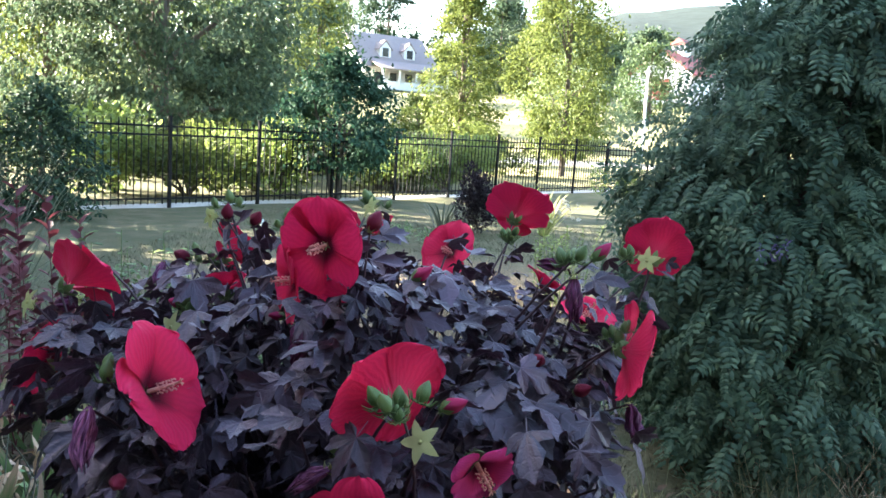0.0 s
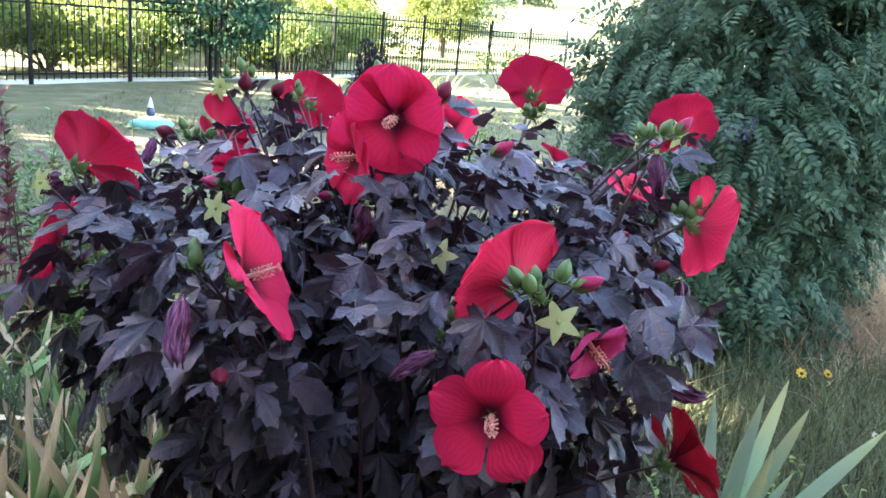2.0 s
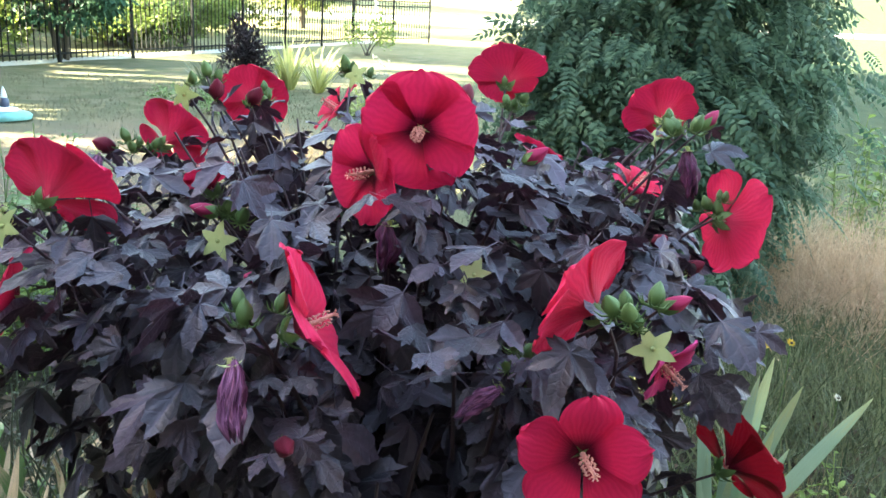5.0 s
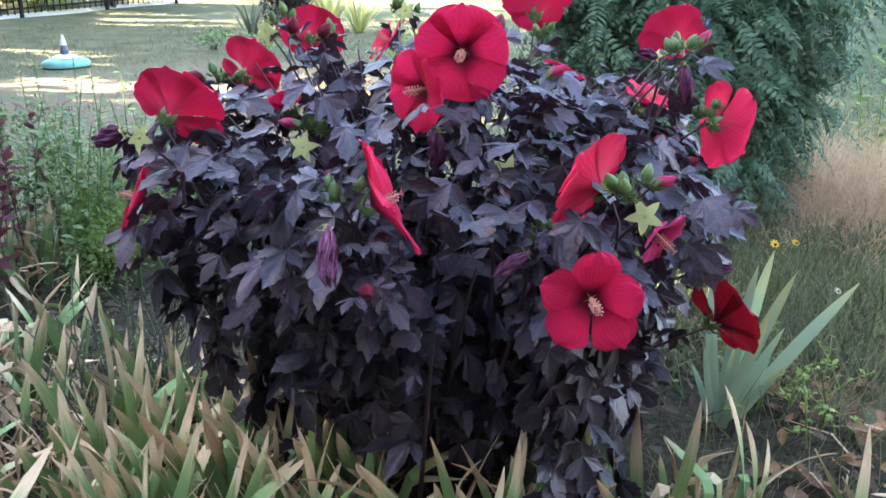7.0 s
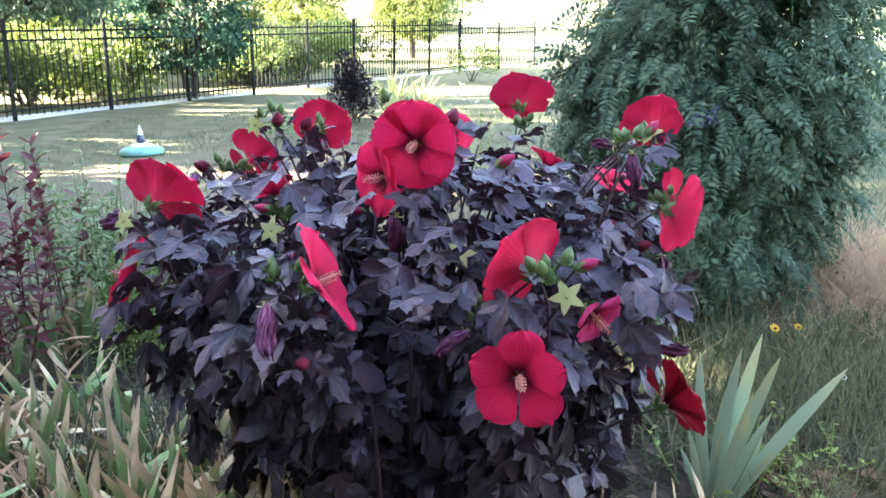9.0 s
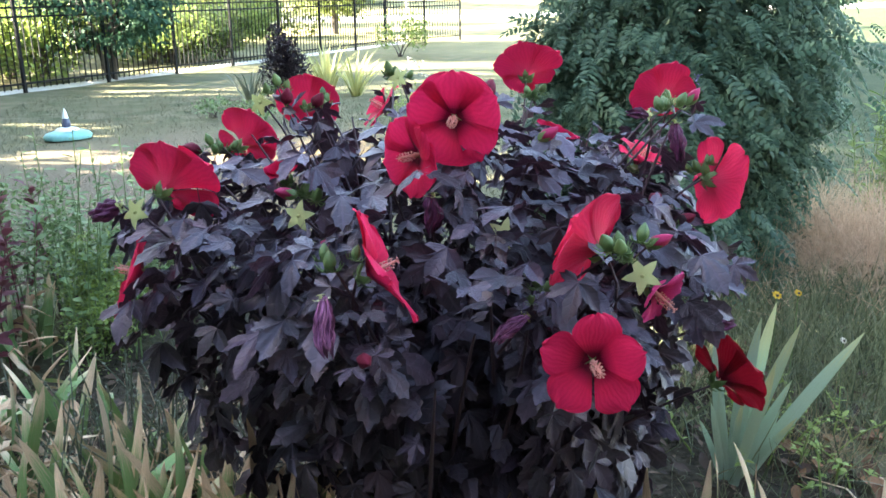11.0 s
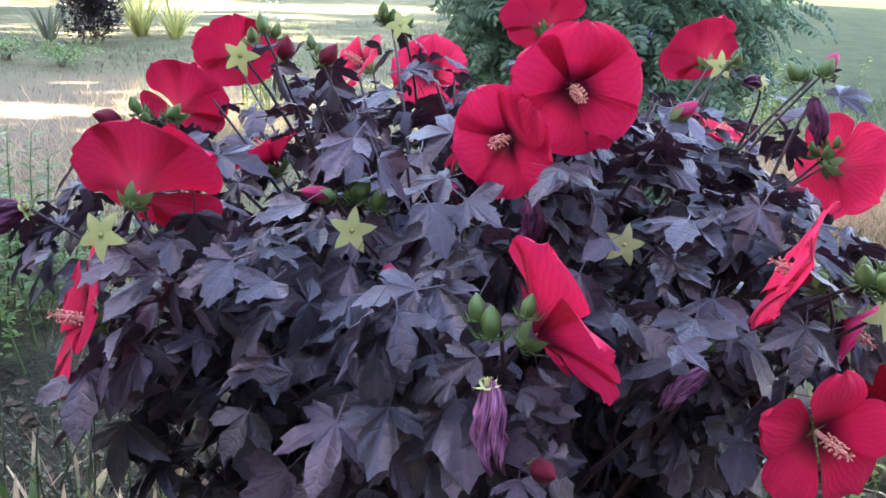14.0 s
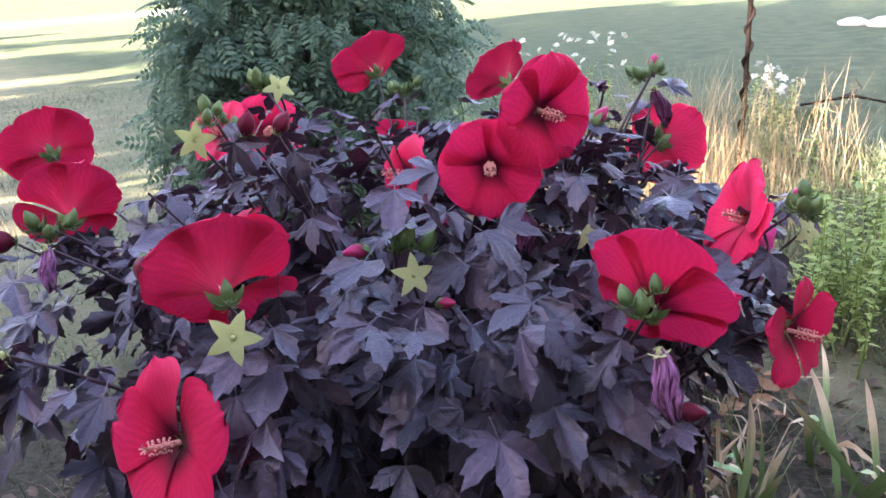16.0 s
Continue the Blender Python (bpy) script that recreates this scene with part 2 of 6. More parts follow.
M["hedge"] = leafy("hedge_leaf", (0.14, 0.20, 0.045), (0.32, 0.40, 0.10), 0.55, 0.35, 4)
M["smoke"] = leafy("purple_shrub_leaf", (0.020, 0.014, 0.020), (0.055, 0.032, 0.042), 0.6, 0.2, 10)
M["weed"] = leafy("weed_leaf", (0.10, 0.17, 0.055), (0.30, 0.38, 0.15), 0.55, 0.3, 30)
M["bright_weed"] = leafy("bright_weed_leaf", (0.22, 0.30, 0.075), (0.48, 0.56, 0.19), 0.6, 0.35, 30, spec=0.2)
M["redweed"] = leafy("red_spire_leaf", (0.10, 0.022, 0.032), (0.27, 0.075, 0.085), 0.6, 0.25, 30)
M["paleweed"] = leafy("grey_weed", (0.10, 0.115, 0.075), (0.30, 0.32, 0.22), 0.6, 0.3, 30)
M["dry"] = leafy("dry_grass", (0.32, 0.22, 0.11), (0.60, 0.46, 0.27), 0.7, 0.3, 10)
M["tan"] = leafy("tan_grass", (0.54, 0.35, 0.22), (0.90, 0.63, 0.42), 0.7, 0.3, 10)
M["grass"] = leafy("grass_blade", (0.045, 0.065, 0.028), (0.36, 0.36, 0.19), 0.6, 0.3, 10)
# greener blades for the right-hand lawn, shade darkened into their colour
M["green_shaded_lawn"] = leafy("green_shaded_blade", (0.030, 0.062, 0.024), (0.085, 0.115, 0.050), 0.7, 0.25, 10, spec=0.1)
M["lawn"] = leafy("lawn_blade", (0.078, 0.085, 0.048), (0.150, 0.132, 0.084), 0.7, 0.25, 10, spec=0.1)
M["yelgrass"] = leafy("yellow_strap", (0.34, 0.35, 0.11), (0.62, 0.60, 0.26), 0.6, 0.3, 10)
M["iris"] = blade_material("iris_leaf", (0.060, 0.125, 0.040), (0.245, 0.39, 0.140), (0.92, 0.65, 0.42), 0.66, 0.30)
M["iris_pale"] = blade_material("iris_leaf_pale", (0.46, 0.58, 0.42), (0.42, 0.55, 0.36), (0.60, 0.60, 0.28), 0.74, 0.10)
M["iris_dry"] = blade_material("iris_leaf_dry", (0.32, 0.20, 0.12), (0.92, 0.68, 0.45), (0.80, 0.51, 0.31), 0.55, 0.70)
M["litter"] = leafy("dead_leaf", (0.030, 0.019, 0.013), (0.22, 0.13, 0.08), 0.75, 0.1, 30)
M["dead"] = leafy("curled_dead_leaf", (0.11, 0.055, 0.028), (0.56, 0.29, 0.15), 0.75, 0.15, 30, by="object")
M["white_petal"] = leafy("white_petal", (0.72, 0.66, 0.52), (0.85, 0.80, 0.66), 0.5, 0.3, 30)
M["purple_petal"] = leafy("lilac_petal", (0.36, 0.28, 0.60), (0.52, 0.44, 0.78), 0.5, 0.3, 30)
M["yellow_petal"] = leafy("yellow_petal", (0.72, 0.42, 0.02), (0.85, 0.55, 0.05), 0.5, 0.3, 30)
M["black_metal"] = plain("black_metal", (0.006, 0.006, 0.007), 0.6, 0.0, 30, 0.3, 0.1)
M["black_metal"].node_tree.nodes["Principled BSDF"].inputs["Specular IOR Level"].default_value = 0.12
M["rust"] = plain("rusty_rod", (0.022, 0.015, 0.012), 0.85, 0.0, 40, 0.5, 0.7, 0.01)
M["rust"].node_tree.nodes["Principled BSDF"].inputs["Specular IOR Level"].default_value = 0.1
M["white_paint"] = plain("white_paint", (0.80, 0.79, 0.77), 0.6, 0, 1.0, 0.06, 0.05)
M["shingle"] = plain("grey_shingle", (0.30, 0.25, 0.245), 0.85, 0, 3, 0.2, 0.3, 0.02)
M["red_roof"] = plain("red_roof", (0.34, 0.085, 0.065), 0.7, 0, 2, 0.2, 0.2, 0.02)
M["glass_dark"] = plain("window_glass", (0.03, 0.035, 0.045), 0.15, 0, 2, 0.2, 0.0)
M["concrete"] = plain("pole_concrete", (0.72, 0.71, 0.68), 0.7, 0, 3, 0.1, 0.1)
M["road"] = plain("road_surface", (0.34, 0.31, 0.29), 0.9, 0, 0.6, 0.15, 0.4, 0.01)
M["gravel"] = plain("gravel", (0.55, 0.51, 0.45), 0.95, 0, 5, 0.25, 0.8, 0.03)
M["teal"] = plain("teal_glaze", (0.17, 0.38, 0.34), 0.45, 0, 9, 0.7, 0.1)
M["white_glaze"] = plain("white_glaze", (0.74, 0.74, 0.70), 0.35, 0, 20, 0.15, 0.1)
M["navy"] = plain("navy_glaze", (0.06, 0.07, 0.12), 0.35, 0, 20, 0.3, 0.1)


def ground_material():
    m, n, l, p = nodes_of("ground_grass")
    tc = n.new("ShaderNodeTexCoord")
    sep = n.new("ShaderNodeSeparateXYZ")
    l.new(tc.outputs["Object"], sep.inputs[0])
    big, mid, fine = noise_tex(n, l, 0.35, 4), noise_tex(n, l, 2.2, 5), noise_tex(n, l, 38, 7)
    lawn = ramp(n, ((0.36, (0.060, 0.080, 0.036)), (0.50, (0.116, 0.108, 0.066)), (0.64, (0.205, 0.165, 0.110))))
    l.new(mid.outputs["Fac"], lawn.inputs["Fac"])
    lawn2 = mixed(n, l, lawn.outputs["Color"], (0.125, 0.120, 0.064), big.outputs["Fac"])
    field = ramp(n, ((0.35, (0.23, 0.22, 0.10)), (0.65, (0.34, 0.30, 0.16))))
    l.new(big.outputs["Fac"], field.inputs["Fac"])
    far = n.new("ShaderNodeMapRange")
    far.inputs["From Min"].default_value, far.inputs["From Max"].default_value = 20.0, 40.0
    l.new(sep.outputs["Y"], far.inputs["Value"])
    c = mixed(n, l, lawn2, field.outputs["Color"], far.outputs[0])
    wild = n.new("ShaderNodeMapRange")
    wild.inputs["From Min"].default_value, wild.inputs["From Max"].default_value = 170.0, 260.0
    l.new(sep.outputs["Y"], wild.inputs["Value"])
    wood = ramp(n, ((0.35, (0.010, 0.020, 0.024)), (0.65, (0.024, 0.038, 0.042))))
    wt = noise_tex(n, l, 0.05, 8)
    l.new(wt.outputs["Fac"], wood.inputs["Fac"])
    c = mixed(n, l, c, wood.outputs["Color"], wild.outputs[0])
    # greener lawn on the far side of the wisteria, darkened in place of shade
    gx = n.new("ShaderNodeMath")
    gx.operation = "MULTIPLY_ADD"
    gx.inputs[1].default_value = -0.32
    l.new(sep.outputs["Y"], gx.inputs[0])
    l.new(sep.outputs["X"], gx.inputs[2])
    gr = n.new("ShaderNodeMapRange")
    gr.inputs["From Min"].default_value, gr.inputs["From Max"].default_value = 1.2, 4.5
    gr.inputs["To Max"].default_value = 0.95
    l.new(gx.outputs[0], gr.inputs["Value"])
    green = ramp(n, ((0.38, (0.016, 0.034, 0.015)), (0.62, (0.040, 0.055, 0.026))))
    l.new(mid.outputs["Fac"], green.inputs["Fac"])
    c = mixed(n, l, c, green.outputs["Color"], gr.outputs[0])
    # dry, tan stretch of the lawn behind the hibiscus
    dry = n.new("ShaderNodeVectorMath")
    dry.operation = "DISTANCE"
    dry.inputs[1].default_value = (-1.0, 8.6, 0)
    l.new(tc.outputs["Object"], dry.inputs[0])
    dj = n.new("ShaderNodeMath")
    dj.operation = "MULTIPLY_ADD"
    dj.inputs[1].default_value = 4.5
    l.new(mid.outputs["Fac"], dj.inputs[0])
    l.new(dry.outputs["Value"], dj.inputs[2])
    dr = n.new("ShaderNodeMapRange")
    dr.inputs["From Min"].default_value, dr.inputs["From Max"].default_value = 3.6, 5.6
    dr.inputs["To Min"].default_value, dr.inputs["To Max"].default_value = 0.85, 0.0
    l.new(dj.outputs[0], dr.inputs["Value"])
    c = mixed(n, l, c, (0.205, 0.147, 0.104), dr.outputs[0])
    # bare earth of the flower bed
    bed = n.new("ShaderNodeVectorMath")
    bed.operation = "DISTANCE"
    bed.inputs[1].default_value = (-0.45, 2.3, 0)
    l.new(tc.outputs["Object"], bed.inputs[0])
    jit = n.new("ShaderNodeMath")
    jit.operation = "MULTIPLY_ADD"
    jit.inputs[1].default_value = 1.6
    l.new(mid.outputs["Fac"], jit.inputs[0])
    l.new(bed.outputs["Value"], jit.inputs[2])
    edge = n.new("ShaderNodeMapRange")
    edge.inputs["From Min"].default_value, edge.inputs["From Max"].default_value = 2.6, 3.1
    edge.inputs["To Min"].default_value, edge.inputs["To Max"].default_value = 1.0, 0.0
    l.new(jit.outputs[0], edge.inputs["Value"])
    earth = ramp(n, ((0.3, (0.014, 0.011, 0.009)), (0.7, (0.060, 0.044, 0.034))))
    l.new(fine.outputs["Fac"], earth.inputs["Fac"])
    c = mixed(n, l, c, earth.outputs["Color"], edge.outputs[0])
    c = mixed(n, l, c, (0.06, 0.06, 0.03), 0.0)
    f = n.new("ShaderNodeMath")
    f.operation = "MULTIPLY"
    f.inputs[1].default_value = 0.45
    l.new(fine.outputs["Fac"], f.inputs[0])
    l.new(f.outputs[0], c.node.inputs["Factor"])
    l.new(c, p.inputs["Base Color"])
    p.inputs["Roughness"].default_value = 0.95
    p.inputs["Specular IOR Level"].default_value = 0.1
    bumped(n, l, p, fine.outputs["Fac"], 0.8, 0.03)
    return m


M["ground"] = ground_material()

# ---- mesh tools ----


def mesh_from(name, verts, faces, material, uvs=None, smooth=True):
    """A mesh from arrays; faces: an array of one width, or a list of lists."""
    me = bpy.data.meshes.new(name)
    verts = np.asarray(verts, float)
    if isinstance(faces, np.ndarray):
        k, nf = faces.shape[1], faces.shape[0]
        me.vertices.add(len(verts))
        me.vertices.foreach_set("co", verts.ravel())
        me.loops.add(nf * k)
        me.loops.foreach_set("vertex_index", faces.ravel().astype(np.int32))
        me.polygons.add(nf)
        me.polygons.foreach_set("loop_start", np.arange(0, nf * k, k, dtype=np.int32))
        me.polygons.foreach_set("loop_total", np.full(nf, k, dtype=np.int32))
        me.update(calc_edges=True)
        me.validate()
    else:
        me.from_pydata([tuple(v) for v in verts], [], [tuple(f) for f in faces])
        me.update()
    if uvs is not None:
        layer = me.uv_layers.new(name="UVMap")
        idx = np.empty(len(me.loops), dtype=np.int32)
        me.loops.foreach_get("vertex_index", idx)
        layer.data.foreach_set("uv", np.asarray(uvs, float)[idx].ravel())
    if smooth:
        me.polygons.foreach_set("use_smooth", np.ones(len(me.polygons), dtype=bool))
    me.materials.append(material)
    return me


def put(name, me, parent=None, m=None, label="", category="", group="", kind=""):
    ob = new(name, me)
    if parent is not None:
        ob.parent = parent
    if m is not None:
        ob.matrix_basis = m
    return tagged(ob, label, category, group, kind)


def thing(name, m, label, category, group="", kind=""):
    ob = new(name)
    ob.matrix_basis = m
    ob.empty_display_size = 0.1
    return tagged(ob, label, category, group, kind)


def part(name, bm, material, parent, label="", m=None, smooth=False):
    me = bpy.data.meshes.new(name)
    bm.to_mesh(me)
    bm.free()
    if smooth:
        me.polygons.foreach_set("use_smooth", np.ones(len(me.polygons), dtype=bool))
    me.materials.append(material)
    return put(name, me, parent, m, label)


def box(bm, x0, y0, z0, x1, y1, z1, bevel=0.0):
    vs = [bm.verts.new((x, y, z)) for z in (z0, z1) for y in (y0, y1) for x in (x0, x1)]
    fs = [bm.faces.new([vs[i] for i in f]) for f in ((0, 2, 3, 1), (4, 5, 7, 6), (0, 1, 5, 4), (2, 6, 7, 3), (0, 4, 6, 2), (1, 3, 7, 5))]
    if bevel:
        bmesh.ops.bevel(bm, geom=list({e for f in fs for e in f.edges}), offset=bevel, segments=1, affect="EDGES")
    return fs


def prism(bm, pts, depth):
    """Closed prism from points in the x-z plane, drawn out along y."""
    a = [bm.verts.new((x, 0, z)) for x, z in pts]
    b = [bm.verts.new((x, depth, z)) for x, z in pts]
    bm.faces.new(a)
    bm.faces.new(b[::-1])
    for i in range(len(pts)):
        j = (i + 1) % len(pts)
        bm.faces.new((a[j], a[i], b[i], b[j]))


def tube(path, radii, sides=6):
    """Verts, quads and uvs of a tube along a path."""
    path = [Vector(p) for p in path]
    vs, fs, uv = [], [], []
    ref = Vector((0.31, 0.83, 0.46))
    for i, p in enumerate(path):
        d = (path[min(i + 1, len(path) - 1)] - path[max(i - 1, 0)]).normalized()
        a = d.cross(ref)
        a = a.normalized() if a.length > 1e-4 else Vector((1, 0, 0))
        b = d.cross(a)
        for k in range(sides):
            w = 2 * math.pi * k / sides
            vs.append(p + (a * math.cos(w) + b * math.sin(w)) * radii[i])
            uv.append((i / (len(path) - 1), k / sides))
    for i in range(len(path) - 1):
        for k in range(sides):
            j = (k + 1) % sides
            fs.append((i * sides + k, i * sides + j, (i + 1) * sides + j, (i + 1) * sides + k))
    return [tuple(v) for v in vs], fs, uv


def joined(pieces):
    """One verts, faces, uvs from several."""
    V, F, U = [], [], []
    for v, f, u in pieces:
        o = len(V)
        V += list(v)
        F += [tuple(i + o for i in q) for q in f]
        U += list(u)
    return V, F, U


def bezier(a, b, c, n):
    a, b, c = Vector(a), Vector(b), Vector(c)
    return [a.lerp(b, t).lerp(b.lerp(c, t), t) for t in (i / (n - 1) for i in range(n))]


def frames_of(dirs, ups):
    """Rotation arrays whose local y is dirs and whose local z leans to ups."""
    y = dirs / np.linalg.norm(dirs, axis=1, keepdims=True)
    x = np.cross(y, ups)
    x /= np.maximum(np.linalg.norm(x, axis=1, keepdims=True), 1e-6)
    z = np.cross(x, y)
    return np.stack([x, y, z], axis=2)


def scattered(name, tv, tf, places, rots, sizes, material, tuv=None, smooth=False):
    """One mesh of many copies of a template (verts tv, faces tf of one width)."""
    tv, tf = np.asarray(tv, float), np.asarray(tf, int)
    n, k = len(places), len(tv)
    v = np.einsum("nij,kj->nki", rots, tv) * np.asarray(sizes)[:, None, None] + np.asarray(places)[:, None, :]
    f = tf[None] + (np.arange(n) * k)[:, None, None]
    return mesh_from(name, v.reshape(-1, 3), f.reshape(-1, tf.shape[1]), material, None if tuv is None else np.tile(np.asarray(tuv, float), (n, 1)), smooth)


rng = np.random.default_rng(7)


def unit(n):
    v = rng.normal(size=(n, 3))
    return v / np.linalg.norm(v, axis=1, keepdims=True)


# simple leaf: a folded diamond; its local y is its length
LEAF_V = [(0, 0, 0), (0.26, 0.42, 0.05), (0, 0.5, -0.03), (-0.26, 0.42, 0.05), (0.17, 0.78, 0.0), (0, 1.0, -0.12), (-0.17, 0.78, 0.0)]
LEAF_F = [(0, 1, 2), (0, 2, 3), (1, 4, 2), (2, 6, 3), (4, 5, 2), (2, 5, 6)]
BLADE_V = [(-0.5, 0, 0), (0.5, 0, 0), (-0.4, 0.4, 0.03), (0.4, 0.4, 0.03), (-0.25, 0.75, 0.12), (0.25, 0.75, 0.12), (0, 1.0, 0.3)]
BLADE_F = [(0, 1, 3), (0, 3, 2), (2, 3, 5), (2, 5, 4), (4, 5, 6)]


def blade_template(width):
    return [(x * width, y, z) for x, y, z in BLADE_V]


def tree(name, x, y, h, r, low, leaf, count, material, label, category="tree", ground=0.0, trunk_r=0.16, lean=(0, 0), limbs=10, clump=0.15, top=0.55, group="", stems=1, per=60):
    """A tree: tapered trunk with limbs, and an uneven crown of leaf clumps about its limbs' ends. top: how pointed the crown is."""
    t = thing(name, pose(x, y, ground), label, category, group)
    pieces = []
    for k in range(stems):
        off = Vector((rng.normal() * 0.25 * r, rng.normal() * 0.25 * r, 0)) if stems > 1 else Vector((0, 0, 0))
        end = Vector((lean[0], lean[1], h * 0.93)) + off
        pieces.append(tube(bezier((off.x * 0.1, off.y * 0.1, -0.1), (lean[0] * 0.2 + off.x * 0.6 + 0.1, lean[1] * 0.2 + off.y, h * 0.5), end, 9), [trunk_r * (1.25 - i / 8 * 1.13) for i in range(9)], 8))
    centres = []
    n_clump = max(24, int(count / per))
    for i in range(n_clump):
        f = rng.random()
        prof = math.sin(math.pi * min(1.0, 0.10 + 0.90 * f) ** top) ** 0.75
        w = rng.uniform(0, 2 * math.pi)
        lump = 0.80 + 0.22 * math.sin(2 * w + 5 * f + x) + 0.20 * math.sin(3 * w - 9 * f + y)
        rad = r * prof * lump * rng.uniform(0.35, 1.0) ** 0.5
        z = low + (h - low) * f
        centres.append(Vector((rad * math.cos(w) + lean[0] * z / h, rad * math.sin(w) + lean[1] * z / h, z - 0.12 * rad)))
    for i in range(limbs):
        c = centres[i * len(centres) // limbs]
        z0 = max(low * 0.5, min(h * 0.85, c.z * rng.uniform(0.5, 0.8)))
        s = Vector((lean[0] * z0 / h, lean[1] * z0 / h, z0))
        pieces.append(tube(bezier(s, s.lerp(c, 0.5) + Vector((0, 0, 0.10 * r)), c, 6), [trunk_r * 0.45 * (1.0 - 0.17 * k) for k in range(6)], 6))
    v, f, u = joined(pieces)
    put("trunk", mesh_from("trunk", v, f, M["bark"], u), t)
    per = max(8, count // n_clump)
    P = np.concatenate([np.array(c)[None] + rng.normal(size=(per, 3)) * np.array([1, 1, 0.55]) * r * clump * rng.uniform(0.5, 1.4) for c in centres])
    P[:, 2] = np.maximum(P[:, 2], 0.05)
    out = P - np.array([0, 0, (low + h) / 2])
    d = out / np.maximum(np.linalg.norm(out, axis=1, keepdims=True), 0.1) * 0.6 + unit(len(P)) * 0.9 + np.array([0, 0, -0.35])
    R = frames_of(d, unit(len(P)) * 0.7 + np.array([0, 0, 0.9]))
    put("crown", scattered("crown", LEAF_V, LEAF_F, P, R, leaf * rng.uniform(0.6, 1.3, len(P)), material), t)
    return t


# ---- the large structure ----
HX = (-60, 30, 32, 45, 56, 72, 125, 170, 300, 700, 1500, 2200)
HZ = (0, 0, 0.02, 0.3, 0.55, 2.4, 8.9, 11.5, 22, 70, 258, 243)


def land(x, y):
    """Height of the land: a level lawn, then a rising field and a far wooded ridge."""
    z = np.interp(y, HX, HZ)
    far = np.clip((y - 300) / 900, 0, 1)
    side = np.interp(np.asarray(x) / np.maximum(np.asarray(y), 1.0), (-0.3, 0.05, 0.15, 0.25, 0.6), (0.60, 0.62, 0.95, 1.0, 0.9))
    z = np.where(np.asarray(y) > 250, 20 + (z - 20) * side, z)
    return z + far * (14 * np.sin(x * 0.009 + 1.0) + 10 * np.sin(x * 0.021) + 0.02 * np.clip(x, -900, 900))


def make_ground():
    xs = np.concatenate([-np.geomspace(1800, 12, 26), np.linspace(-11, 13, 49), np.geomspace(14, 1800, 26)])
    ys = np.concatenate([np.linspace(-60, -2, 12), np.linspace(-1, 34, 71), np.geomspace(35.5, 2200, 60)])
    X, Y = np.meshgrid(xs, ys)
    Z = land(X, Y)
    near = (Y < 40) & (np.abs(X) < 20)
    Z = Z + np.where(near, 0.018 * np.sin(X * 1.7 + 0.4) * np.cos(Y * 1.3) - 0.018, 0)
    v = np.stack([X, Y, Z], -1).reshape(-1, 3)
    nx, ny = len(xs), len(ys)
    i = np.arange(nx * ny).reshape(ny, nx)
    f = np.stack([i[:-1, :-1], i[:-1, 1:], i[1:, 1:], i[1:, :-1]], -1).reshape(-1, 4)
    put("ground", mesh_from("ground", v, f, M["ground"]), kind="structure", label="dry mown lawn running into fields and a wooded ridge", category="ground")


make_ground()


def strip(name, pts, half, material, lift, label):
    """A ribbon laid on the land along points."""
    pts = [Vector((*p, 0)) for p in pts]
    v, f = [], []
    for i, p in enumerate(pts):
        d = (pts[min(i + 1, len(pts) - 1)] - pts[max(i - 1, 0)]).normalized()
        side = Vector((-d.y, d.x, 0))
        for s in (-1.0, -0.4, 0.4, 1.0):
            q = p + side * half * s
            v.append((q.x, q.y, float(land(q.x, q.y)) + (lift if abs(s) < 1 else -0.03)))
    for i in range(len(pts) - 1):
        for k in range(3):
            f.append((i * 4 + k, i * 4 + k + 1, i * 4 + k + 5, i * 4 + k + 4))
    put(name, mesh_from(name, v, f, material), kind="structure", label=label, category=name)


strip("road", [(-70 + 6 * i, 52 + 1.2 * math.sin(i * 0.3)) for i in range(28)], 4.2, M["road"], 0.06, "pale asphalt road running behind the fence")


